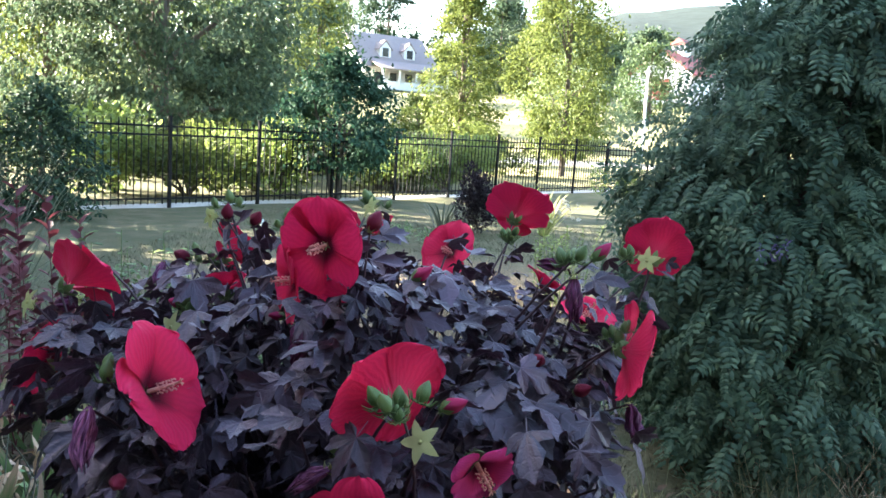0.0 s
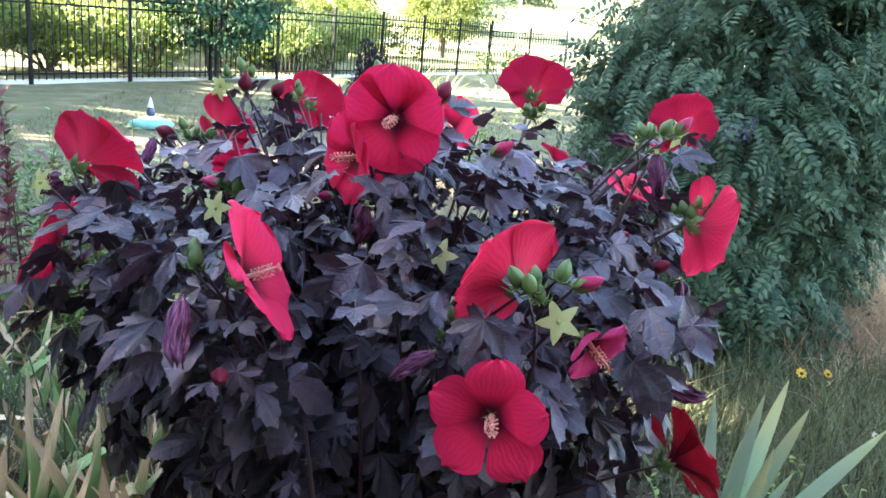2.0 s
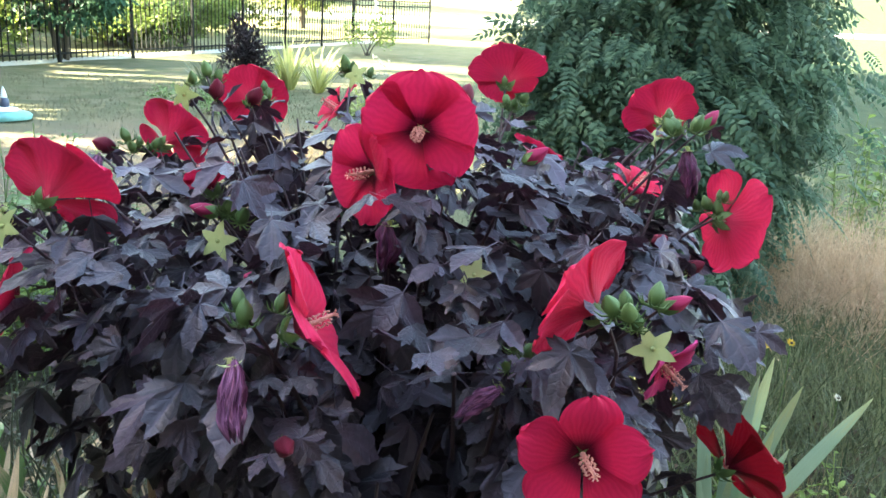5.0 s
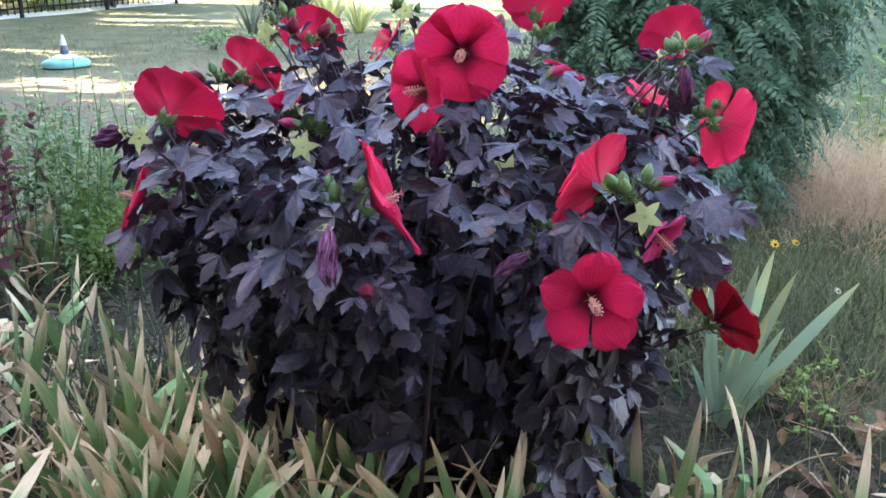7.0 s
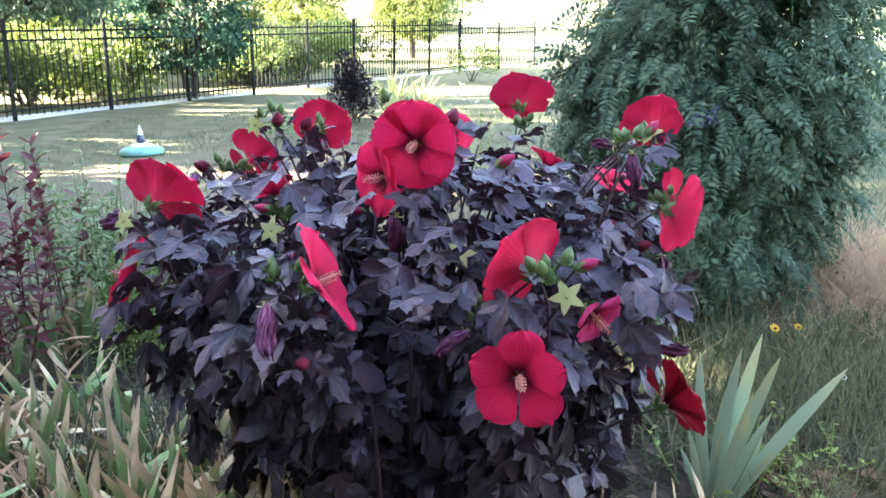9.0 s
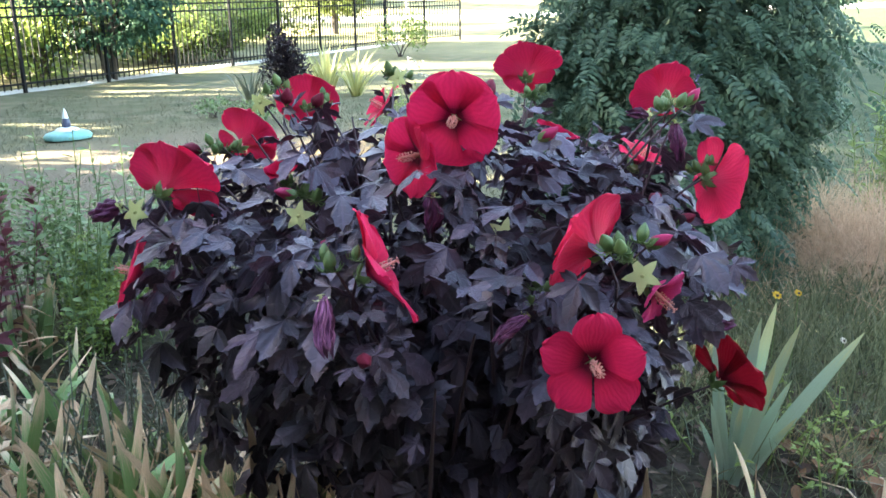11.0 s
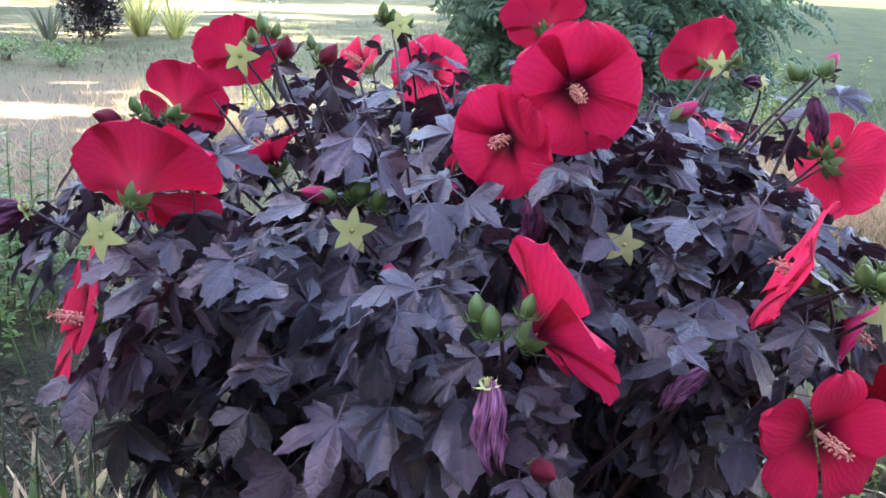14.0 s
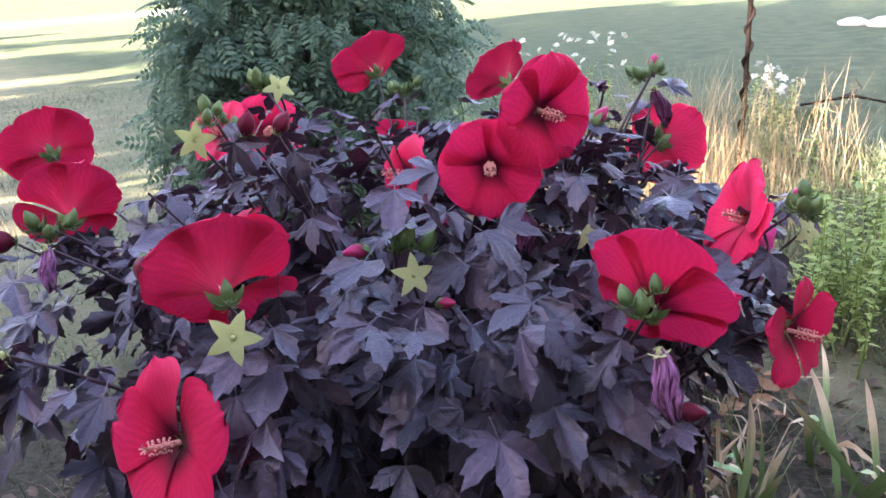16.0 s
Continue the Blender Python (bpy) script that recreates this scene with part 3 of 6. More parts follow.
def fence_run(x0, y0, dx, dy, panels, panel, height, label, drop=0.0, tilt=0.0):
    """Black metal fence: square posts, two upper rails, a lower rail, pointed pickets."""
    L = math.hypot(dx, dy)
    yaw = math.degrees(math.atan2(dy, dx))
    t = thing("metal_fence", pose(x0, y0, 0, 0, 0, yaw), label, "fence")
    post = bmesh.new()
    box(post, -0.032, -0.032, -0.1, 0.032, 0.032, height + 0.06, 0.004)
    box(post, -0.04, -0.04, height + 0.06, 0.04, 0.04, height + 0.085, 0.006)
    pm = bpy.data.meshes.new("post")
    post.to_mesh(pm)
    post.free()
    pm.materials.append(M["black_metal"])
    pk = bmesh.new()
    box(pk, -0.009, -0.009, 0.06, 0.009, 0.009, height - 0.02)
    tip = pk.verts.new((0, 0, height + 0.03))
    topv = [v for v in pk.verts if abs(v.co.z - (height - 0.02)) < 1e-4]
    topv.sort(key=lambda v: math.atan2(v.co.y, v.co.x))
    for i in range(4):
        pk.faces.new((topv[i], topv[(i + 1) % 4], tip))
    km = bpy.data.meshes.new("picket")
    pk.to_mesh(km)
    pk.free()
    km.materials.append(M["black_metal"])
    for i in range(panels + 1):
        z = -drop * (i / panels) ** 2
        put("post", pm, t, pose(i * panel, 0, z, 0, tilt * i / panels, 0))
    for i in range(panels):
        z = -drop * ((i + 0.5) / panels) ** 2
        for k in range(1, 14):
            put("picket", km, t, pose(i * panel + k * panel / 14, 0, z, 0, tilt * (i + k / 14) / panels, 0))
    for zz in (height - 0.13, height - 0.30, 0.17):
        bm = bmesh.new()
        n = panels
        rows = []
        for i in range(n + 1):
            z = zz - drop * (i / n) ** 2
            rows.append([bm.verts.new((i * panel, yy, z + h)) for yy, h in ((-0.014, -0.018), (0.014, -0.018), (0.014, 0.018), (-0.014, 0.018))])
        for a, b in zip(rows, rows[1:]):
            for k in range(4):
                bm.faces.new((a[k], a[(k + 1) % 4], b[(k + 1) % 4], b[k]))
        part("rail", bm, M["black_metal"], t)
    return t


FX, FY = 0.617, 0.787
fence_run(-6.16 - 4 * 2.11 * FX, 15.74 - 4 * 2.11 * FY, FX, FY, 12, 2.11, 1.72, "black metal picket fence along the lawn's edge", 0.0, 3.0)
CORNER = (-6.16 + 8 * 2.11 * FX, 15.74 + 8 * 2.11 * FY)
fence_run(CORNER[0], CORNER[1], 0.80, 0.60, 2, 2.1, 1.6, "black metal picket fence turning along the field")
strip("gravel_edge", [(-11.1 + FX * 1.5 * i - 0.45, 8.97 + FY * 1.5 * i + 0.34) for i in range(19)], 0.30, M["gravel"], 0.035, "pale gravel strip along the fence")

# ---- trees and far things ----
tree("oak_tree", -12.4, 30.0, 16.5, 5.2, 0.8, 0.20, 60000, M["oak"], "broad dark green tree behind the metal fence", trunk_r=0.35, limbs=16, clump=0.095, top=0.7, per=170)
tree("oak_tree", -20.5, 37.0, 16.0, 5.6, 0.6, 0.24, 30000, M["lime"], "sunlit yellow-green tree beside the dark tree", trunk_r=0.3, clump=0.12)
tree("oak_tree", -10.6, 34.0, 5.4, 3.0, 0.2, 0.24, 9000, M["oak"], "low dark green tree beyond the fence", trunk_r=0.2, clump=0.14, top=0.8)
tree("maple_tree", -3.50, 19.4, 3.35, 1.85, 0.95, 0.14, 9000, M["maple"], "small dark green tree on the lawn before the fence", trunk_r=0.05, limbs=22, clump=0.105, top=0.72, stems=3)
tree("sycamore_tree", -1.7, 46.0, 10.4, 2.35, 0.0, 0.20, 17000, M["lime"], "tall sunlit yellow-green tree beyond the fence", ground=0.3, trunk_r=0.18, clump=0.13, top=0.8)
tree("sycamore_tree", 3.4, 37.5, 10.6, 2.35, 1.1, 0.17, 16000, M["lime"], "slender sunlit tree with a pale trunk by the road", ground=0.1, trunk_r=0.13, clump=0.13, top=0.8)
tree("poplar_tree", 5.9, 62.0, 7.2, 4.0, 0.0, 0.28, 10000, M["silver"], "rounded pale green tree in the field", ground=1.0, clump=0.12, top=0.8)
tree("sycamore_tree", -5.2, 58.0, 3.6, 2.6, 0.0, 0.28, 3600, M["lime"], "bright green tree below the white house", ground=0.9, top=0.8)
tree("cedar_tree", -7.25, 13.0, 2.05, 1.0, 0.05, 0.10, 7000, M["conifer"], "dense dark cedar at the lawn's edge", trunk_r=0.06, clump=0.17, limbs=8, top=0.8)
for x, y, h, r, m, label in (
    (-30, 78, 15, 6, "wood", "tall green tree in the far wood"), (-26.5, 128, 24, 6.5, "wood", "tall green tree beside the white house"), (-16.5, 76, 12.5, 3.6, "lime", "yellow-green tree before the white house"), (-30.0, 140, 27, 7.0, "oak", "dark tree behind the far wood"), (-26, 86, 18, 5.5, "lime", "yellow-green tree in the far wood"),
    (-25, 72, 12, 5.0, "wood", "green tree in the far wood"), (-37, 66, 15, 6, "wood", "tall green tree in the far wood"), (-47, 74, 17, 7, "lime", "tall sunlit tree in the far wood"),
    (-24.5, 96, 19, 5.5, "wood", "green tree beside the white house"), (-20.0, 150, 27, 6.6, "conifer", "round dark tree behind the white house"),
    (16.3, 88, 8.0, 4.4, "wood", "round green tree before the red barn"), (12.5, 120, 12, 4.5, "wood", "green tree behind the field"),
    (9.0, 135, 15, 6, "oak", "dark tree behind the field"), (24, 165, 12, 6, "wood", "green tree behind the red barn"), (34, 175, 13, 7, "wood", "green tree behind the red barn"),
    (46, 170, 13, 7, "wood", "green tree behind the red barn"), (17, 160, 14, 6, "oak", "dark tree behind the red barn"), (2, 150, 17, 6, "wood", "green tree at the field's top"),
    (-6, 148, 19, 6, "wood", "green tree at the field's top"), (58, 150, 13, 8, "wood", "green tree beside the barn"), (7.5, 118, 15, 5.0, "wood", "green tree at the field's edge"), (14.5, 128, 10, 5.0, "oak", "dark tree at the field's edge"), (-27, 60, 15, 6.5, "oak", "dark tree in the far wood"), (-18, 62, 15, 4.5, "wood", "green tree in the far wood"), (-23.0, 108, 20, 6.0, "wood", "green tree behind the white house"), (-28.5, 108, 19, 6.0, "lime", "yellow-green tree behind the white house"), (0.5, 124, 14, 5.0, "oak", "dark tree at the field's top"), (4.8, 112, 9, 4.0, "lime", "yellow-green tree at the field's edge"), (27, 150, 12, 6, "oak", "dark tree behind the red barn")):
    tree("far_tree", x, y, h, r, 0.2, 0.75 if y > 140 else 0.50 if y > 100 else 0.36, 6500, M[m], label, ground=float(land(x, y)) - 0.3, trunk_r=0.3, limbs=6, clump=0.15, top=0.8, group="far trees")


def bush(name, x, y, h, r, leaf, count, material, label, ground=0.0, category="shrub", group="", stems=7):
    """A shrub: stems fanning from the ground, leaves clustered on a lumpy mound."""
    t = thing(name, pose(x, y, ground), label, category, group)
    lumps = [Vector((rng.normal() * r * 0.45, rng.normal() * r * 0.45, h * rng.uniform(0.3, 0.8))) for _ in range(9)]
    v, f, u = joined([tube(bezier((rng.normal() * 0.05, rng.normal() * 0.05, -0.03), (q.x * 0.3, q.y * 0.3, q.z * 0.6), q, 6), [0.022 * r * (1.3 - 0.2 * k) for k in range(6)], 5) for q in lumps[:stems]])
    put("stem", mesh_from("stem", v, f, M["bark"], u), t)
    per = count // len(lumps)
    P = np.concatenate([np.array(q)[None] + unit(per) * (rng.uniform(0.3, 1.0, (per, 1)) ** 0.5) * np.array([r * 0.55, r * 0.55, h * 0.32]) for q in lumps])
    P[:, 2] = np.abs(P[:, 2])
    d = P * np.array([1, 1, 0.3]) / r + unit(len(P)) * 0.8 + np.array([0, 0, 0.2])
    R = frames_of(d, unit(len(P)) * 0.6 + np.array([0, 0, 1]))
    put("foliage", scattered("foliage", LEAF_V, LEAF_F, P, R, leaf * rng.uniform(0.6, 1.3, len(P)), material), t)
    return t


for i in range(9):
    x = -11.2 + 1.25 * i + rng.normal() * 0.2
    y = 15.7 + (x + 6.1) * FY / FX + 4.6 + rng.normal() * 0.8
    bush("hedge_shrub", x, y, 1.5 + 0.5 * rng.random(), 1.55, 0.16, 3000, M["hedge"] if i % 3 else M["lime"], "bright yellow-green shrub behind the metal fence", group="shrubs behind the fence")
for x, y, h, r, m in ((-3.2, 27.5, 1.5, 1.5, "hedge"), (-0.9, 31.0, 1.6, 1.5, "hedge"), (0.4, 36.5, 2.4, 1.5, "lime"), (-5.0, 31.0, 1.9, 1.8, "hedge"), (-8.2, 25.0, 2.0, 1.3, "lime")):
    bush("hedge_shrub", x, y, h, r, 0.2, 2600, M[m], "bright yellow-green shrub behind the metal fence", group="shrubs behind the fence")
bush("forsythia_shrub", 3.75, 23.6, 1.15, 0.62, 0.10, 900, M["hedge"], "small yellow-green shrub on the lawn before the fence")
bush("smoke_bush", -0.05, 13.9, 1.12, 0.34, 0.070, 3000, M["smoke"], "twiggy purple-brown shrub on the lawn")
bush("herb_shrub", -1.15, 12.3, 0.28, 0.34, 0.045, 420, M["weed"], "small grey-green plant on the lawn", category="plant")
bush("herb_shrub", -0.55, 11.6, 0.30, 0.35, 0.05, 500, M["weed"], "small yellow-green plant on the lawn", category="plant")

# unseen trees added left and behind, outside the view, to block the sun
for x, y, h, r, low in ((-12.5, 4.6, 13, 2.5, 0.4), (-13.5, -1.5, 15, 4.5, 0.4), (-20.0, 6.2, 15, 3.2, 0.4), (-22.0, 2.0, 17, 4.8, 0.4), (-31.0, 7.0, 20, 5.0, 0.4), (-16.2, 17.3, 13, 2.2, 7.2), (-13.8, 14.4, 17, 2.2, 10.2),
                     (-10.4, 9.9, 17, 1.9, 6.9), (-12.6, 15.9, 18, 2.0, 11.0), (-20.0, 15.8, 24, 3.2, 14.0), (-30.0, 22.0, 30, 4.5, 18.0), (-21.0, 23.4, 26, 3.6, 12.5), (-9.6, 4.5, 8.0, 2.0, 0.4), (-9.8, 9.5, 5.4, 1.0, 0.4), (-12.6, 9.6, 13.5, 1.7, 6.4), (-13.8, 9.1, 12.0, 1.0, 6.2), (-9.7, 7.4, 4.6, 1.2, 0.4), (-14.0, 18.0, 6.6, 1.5, 3.6), (-17.0, 21.0, 21, 2.8, 14.0), (-18.0, 25.5, 23, 3.0, 15.2), (-20.0, 30.0, 25, 3.2, 16.6)):
    tree("shadow_caster_tree", x, y, h, r, low, 0.60 if low < 1 else 0.55, 8000 if low < 1 else 5200, M["oak"], "unseen tree added to cast shade over lawn and shrubs", trunk_r=0.3, clump=0.16, top=0.75, group="shade trees")

# sparse unseen tree added to break up the sun strip on the lawn
tree("shadow_caster_tree", -12.4, 12.2, 8.2, 2.5, 3.0, 0.42, 1100, M["oak"], "unseen open-crowned tree added to dapple the lawn", trunk_r=0.12, clump=0.22, top=0.75, group="shade trees")

# unseen wall added, closing the place behind the camera and cutting sky light
bm = bmesh.new()
box(bm, -9.0, -3.5, -0.1, 10.0, -3.2, 6.8, 0.02)
part("sky_block_wall", bm, plain("sky_block_brown", (0.20, 0.16, 0.14), 0.8, 0, 3, 0.15, 0.2), None)
tagged(bpy.data.objects["sky_block_wall"], "unseen plain brown wall added to cut sky light from behind", "wall", kind="structure")


def strap_clump(name, x, y, n, length, width, material, label, spread=0.5, category="plant", ground=0.0):
    """Arching strap leaves from one crown, joined."""
    t = thing(name, pose(x, y, ground), label, category)
    a = rng.uniform(0, 2 * math.pi, n)
    tilt = rng.uniform(0.1, spread, n)
    d = np.stack([np.cos(a) * tilt, np.sin(a) * tilt, np.ones(n)], 1)
    up = np.stack([-np.cos(a), -np.sin(a), np.full(n, 0.3)], 1)
    P = np.stack([np.cos(a), np.sin(a), np.zeros(n)], 1) * rng.uniform(0, 0.1, (n, 1))
    put("leaves", scattered("leaves", blade_template(width / length), BLADE_F, P, frames_of(d, -up), length * rng.uniform(0.6, 1.1, n), material), t)
    return t


strap_clump("daylily", 0.75, 14.6, 60, 0.95, 0.05, M["yelgrass"], "sunlit yellow-green strap-leaved clump on the lawn", 0.6)
strap_clump("daylily", 1.20, 14.2, 44, 0.85, 0.05, M["yelgrass"], "sunlit yellow-green strap-leaved clump on the lawn", 0.7)
strap_clump("daylily", -0.60, 14.2, 24, 0.7, 0.04, M["paleweed"], "grey-green strap-leaved clump beside the purple shrub", 0.6)

# garden ornament on the lawn
orn = thing("garden_ornament", pose(-2.90, 11.0, 0, 0, 0, 20) @ Matrix.Scale(0.78, 4), "teal and white glazed ornament with a pointed finial", "ornament")


def turned(profile, sides=20, squash=1.0):
    v, f, u = [], [], []
    for i, (r, z) in enumerate(profile):
        for k in range(sides):
            w = 2 * math.pi * k / sides
            v.append((r * math.cos(w), r * math.sin(w) * squash, z))
            u.append((i / (len(profile) - 1), k / sides))
    for i in range(len(profile) - 1):
        for k in range(sides):
            j = (k + 1) % sides
            f.append((i * sides + k, i * sides + j, (i + 1) * sides + j, (i + 1) * sides + k))
    return v, f, u


def lathe(name, profile, material, parent, label="", sides=20, squash=1.0, m=None):
    v, f, u = turned(profile, sides, squash)
    return put(name, mesh_from(name, v, f, material, u), parent, m, label)


lathe("base", ((0.36, 0.0), (0.38, 0.05), (0.33, 0.10), (0.20, 0.14), (0.02, 0.16)), M["teal"], orn, "mottled teal dome", squash=0.75)
lathe("cap", ((0.19, 0.135), (0.17, 0.165), (0.10, 0.185), (0.01, 0.19)), M["white_glaze"], orn, "white glazed cap")
lathe("finial", ((0.045, 0.17), (0.07, 0.22), (0.06, 0.30), (0.035, 0.33)), M["navy"], orn, "navy finial")
lathe("finial_tip", ((0.05, 0.33), (0.035, 0.40), (0.015, 0.47), (0.002, 0.50)), M["white_glaze"], orn, "white pointed tip")

# white house on the rise
HOUSE = (-14.0, 121.0)
house = thing("house", pose(HOUSE[0], HOUSE[1], float(land(*HOUSE)) - 1.3, 0, 0, 40) @ Matrix.Scale(1.12, 4), "white two-storey house with grey roof, porch and dormers", "house")
bm = bmesh.new()
prism(bm, ((-5.6, -0.5), (5.6, -0.5), (5.6, 4.3), (-5.6, 4.3)), 9.0)
part("wall", bm, M["white_paint"], house, "white clapboard wall")
bm = bmesh.new()
for pts in (((0, 4.1), (4.5, 8.3), (4.5, 8.55), (-0.7, 3.75)), ((9.0, 4.1), (4.5, 8.3), (4.5, 8.55), (9.7, 3.75))):
    vs = [bm.verts.new((x, y, z)) for x in (-6.1, 6.1) for y, z in pts]
    bm.faces.new(vs[:4])
    bm.faces.new(vs[4:][::-1])
    for i in range(4):
        j = (i + 1) % 4
        bm.faces.new((vs[j], vs[i], vs[i + 4], vs[j + 4]))
part("roof", bm, M["shingle"], house, "grey shingle roof")
for s in (-5.58, 5.58):
    bm = bmesh.new()
    vs = [bm.verts.new((s + d, y, z)) for d in (-0.02, 0.02) for y, z in ((0, 4.25), (9, 4.25), (4.5, 8.35))]
    bm.faces.new(vs[:3])
    bm.faces.new(vs[3:][::-1])
    for i in range(3):
        j = (i + 1) % 3
        bm.faces.new((vs[j], vs[i], vs[i + 3], vs[j + 3]))
    part("gable", bm, M["white_paint"], house)
bm = bmesh.new()
box(bm, -4.6, -2.8, 0.9, 5.9, 0.0, 1.15)
part("porch_floor", bm, M["white_paint"], house)
bm = bmesh.new()
vs = [bm.verts.new(p) for p in ((-4.8, -3.1, 3.55), (6.1, -3.1, 3.55), (6.1, 0.1, 4.75), (-4.8, 0.1, 4.75), (-4.8, -3.1, 3.4), (6.1, -3.1, 3.4), (6.1, 0.1, 4.45), (-4.8, 0.1, 4.45))]
for q in ((0, 1, 2, 3), (4, 7, 6, 5), (0, 4, 5, 1), (1, 5, 6, 2), (2, 6, 7, 3), (3, 7, 4, 0)):
    bm.faces.new([vs[i] for i in q])
part("porch_roof", bm, M["shingle"], house, "grey porch roof")
for i in range(5):
    bm = bmesh.new()
    box(bm, -4.5 + 2.55 * i, -2.75, 1.15, -4.25 + 2.55 * i, -2.5, 3.42, 0.03)
    part("column", bm, M["white_paint"], house)
bm = bmesh.new()
box(bm, -4.5, -2.72, 1.15, 5.8, -2.62, 1.95)
part("railing", bm, M["white_paint"], house)
for i in range(4):
    bm = bmesh.new()
    box(bm, -4.4 + 2.9 * i, -2.6, -1.2, -4.2 + 2.9 * i, -2.4, 0.9)
    part("deck_post", bm, M["bark"], house)
for x in (-3.6, -1.2, 1.2, 3.8):
    win = bmesh.new()
    box(win, x - 0.55, -0.06, 1.5, x + 0.55, 0.0, 3.2)
    w = part("window", win, M["glass_dark"], house)
    fr = bmesh.new()
    for a in ((x - 0.65, -0.1, 1.4, x - 0.55, 0.0, 3.3), (x + 0.55, -0.1, 1.4, x + 0.65, 0.0, 3.3), (x - 0.55, -0.1, 3.2, x + 0.55, 0.0, 3.3), (x - 0.55, -0.1, 1.4, x + 0.55, 0.0, 1.5)):
        box(fr, *a)
    part("frame", fr, M["white_paint"], w)
for y in (2.4, 6.2):
    win = bmesh.new()
    box(win, -5.66, y - 0.5, 1.5, -5.6, y + 0.5, 3.1)
    part("window", win, M["glass_dark"], house)
for x in (-1.9, 1.9):
    bm = bmesh.new()
    prism(bm, ((-0.85, 0), (0.85, 0), (0.85, 1.35), (0, 2.25), (-0.85, 1.35)), 2.6)
    d = part("dormer", bm, M["white_paint"], house, "white dormer", pose(x, 0.9, 5.0))
    for s in (-1, 1):
        bm = bmesh.new()
        vs = [bm.verts.new((s * a, y, z)) for y in (-0.15, 3.2) for a, z in ((0.0, 2.42), (1.05, 1.28), (1.05, 1.14), (0.0, 2.27))]
        bm.faces.new(vs[:4])
        bm.faces.new(vs[4:][::-1])
        for i in range(4):
            j = (i + 1) % 4
            bm.faces.new((vs[j], vs[i], vs[i + 4], vs[j + 4]))
        part("dormer_roof", bm, M["shingle"], d)
    bm = bmesh.new()
    box(bm, -0.45, -0.05, 0.3, 0.45, 0.0, 1.4)
    part("pane", bm, M["glass_dark"], d)
bm = bmesh.new()
box(bm, -4.9, 4.0, 6.5, -4.2, 4.7, 9.3, 0.03)
part("chimney", bm, M["white_paint"], house)

# red-roofed barn
BARN = (22.0, 112.0)
barn = thing("barn", pose(BARN[0], BARN[1], float(land(*BARN)) + 0.7, 0, 0, -38), "white barn with a red roof and cupola", "barn")
bm = bmesh.new()
prism(bm, ((-4.4, -0.5), (4.4, -0.5), (4.4, 3.4), (0, 6.4), (-4.4, 3.4)), 11.0)
part("wall", bm, M["white_paint"], barn, "white board wall")
for s in (-1, 1):
    bm = bmesh.new()
    vs = [bm.verts.new((s * a, y, z)) for y in (-0.4, 11.4) for a, z in ((0.0, 6.75), (4.9, 3.35), (4.9, 3.15), (0.0, 6.5))]
    bm.faces.new(vs[:4])
    bm.faces.new(vs[4:][::-1])
    for i in range(4):
        j = (i + 1) % 4
        bm.faces.new((vs[j], vs[i], vs[i + 4], vs[j + 4]))
    part("roof", bm, M["red_roof"], barn, "red metal roof")
bm = bmesh.new()
box(bm, -0.95, 4.6, 6.2, 0.95, 6.5, 7.9)
cup = part("cupola", bm, M["white_paint"], barn, "white cupola")
bm = bmesh.new()
prism(bm, ((-1.25, 7.85), (1.25, 7.85), (0, 8.75)), 2.5)
part("cupola_roof", bm, M["red_roof"], cup, "", pose(0, 4.3, 0))
for x in (-0.4, 0.4):
    bm = bmesh.new()
    box(bm, x - 0.28, 4.55, 6.9, x + 0.28, 4.6, 7.6)
    part("louvre", bm, M["glass_dark"], cup)
bm = bmesh.new()
box(bm, -1.4, -0.06, 0, 1.4, 0.0, 2.8)
part("barn_door", bm, M["red_roof"], barn)
bm = bmesh.new()
box(bm, -0.6, -0.06, 4.0, 0.6, 0.0, 5.0)
part("loft_window", bm, M["glass_dark"], barn)

# lamp pole by the field
PX, PY = 10.2, 55.5
pole = thing("street_lamp", pose(PX, PY, float(land(PX, PY)) - 0.2), "white concrete lamp pole with a small lamp head", "street lamp")
lathe("pole", ((0.11, 0), (0.09, 2.5), (0.07, 6.4), (0.06, 6.5), (0.0, 6.52)), M["concrete"], pole, sides=10)
bm = bmesh.new()
box(bm, -0.14, -0.42, 6.15, 0.14, 0.02, 6.34, 0.05)
part("lamp_head", bm, M["concrete"], pole)

# ---- hibiscus ----


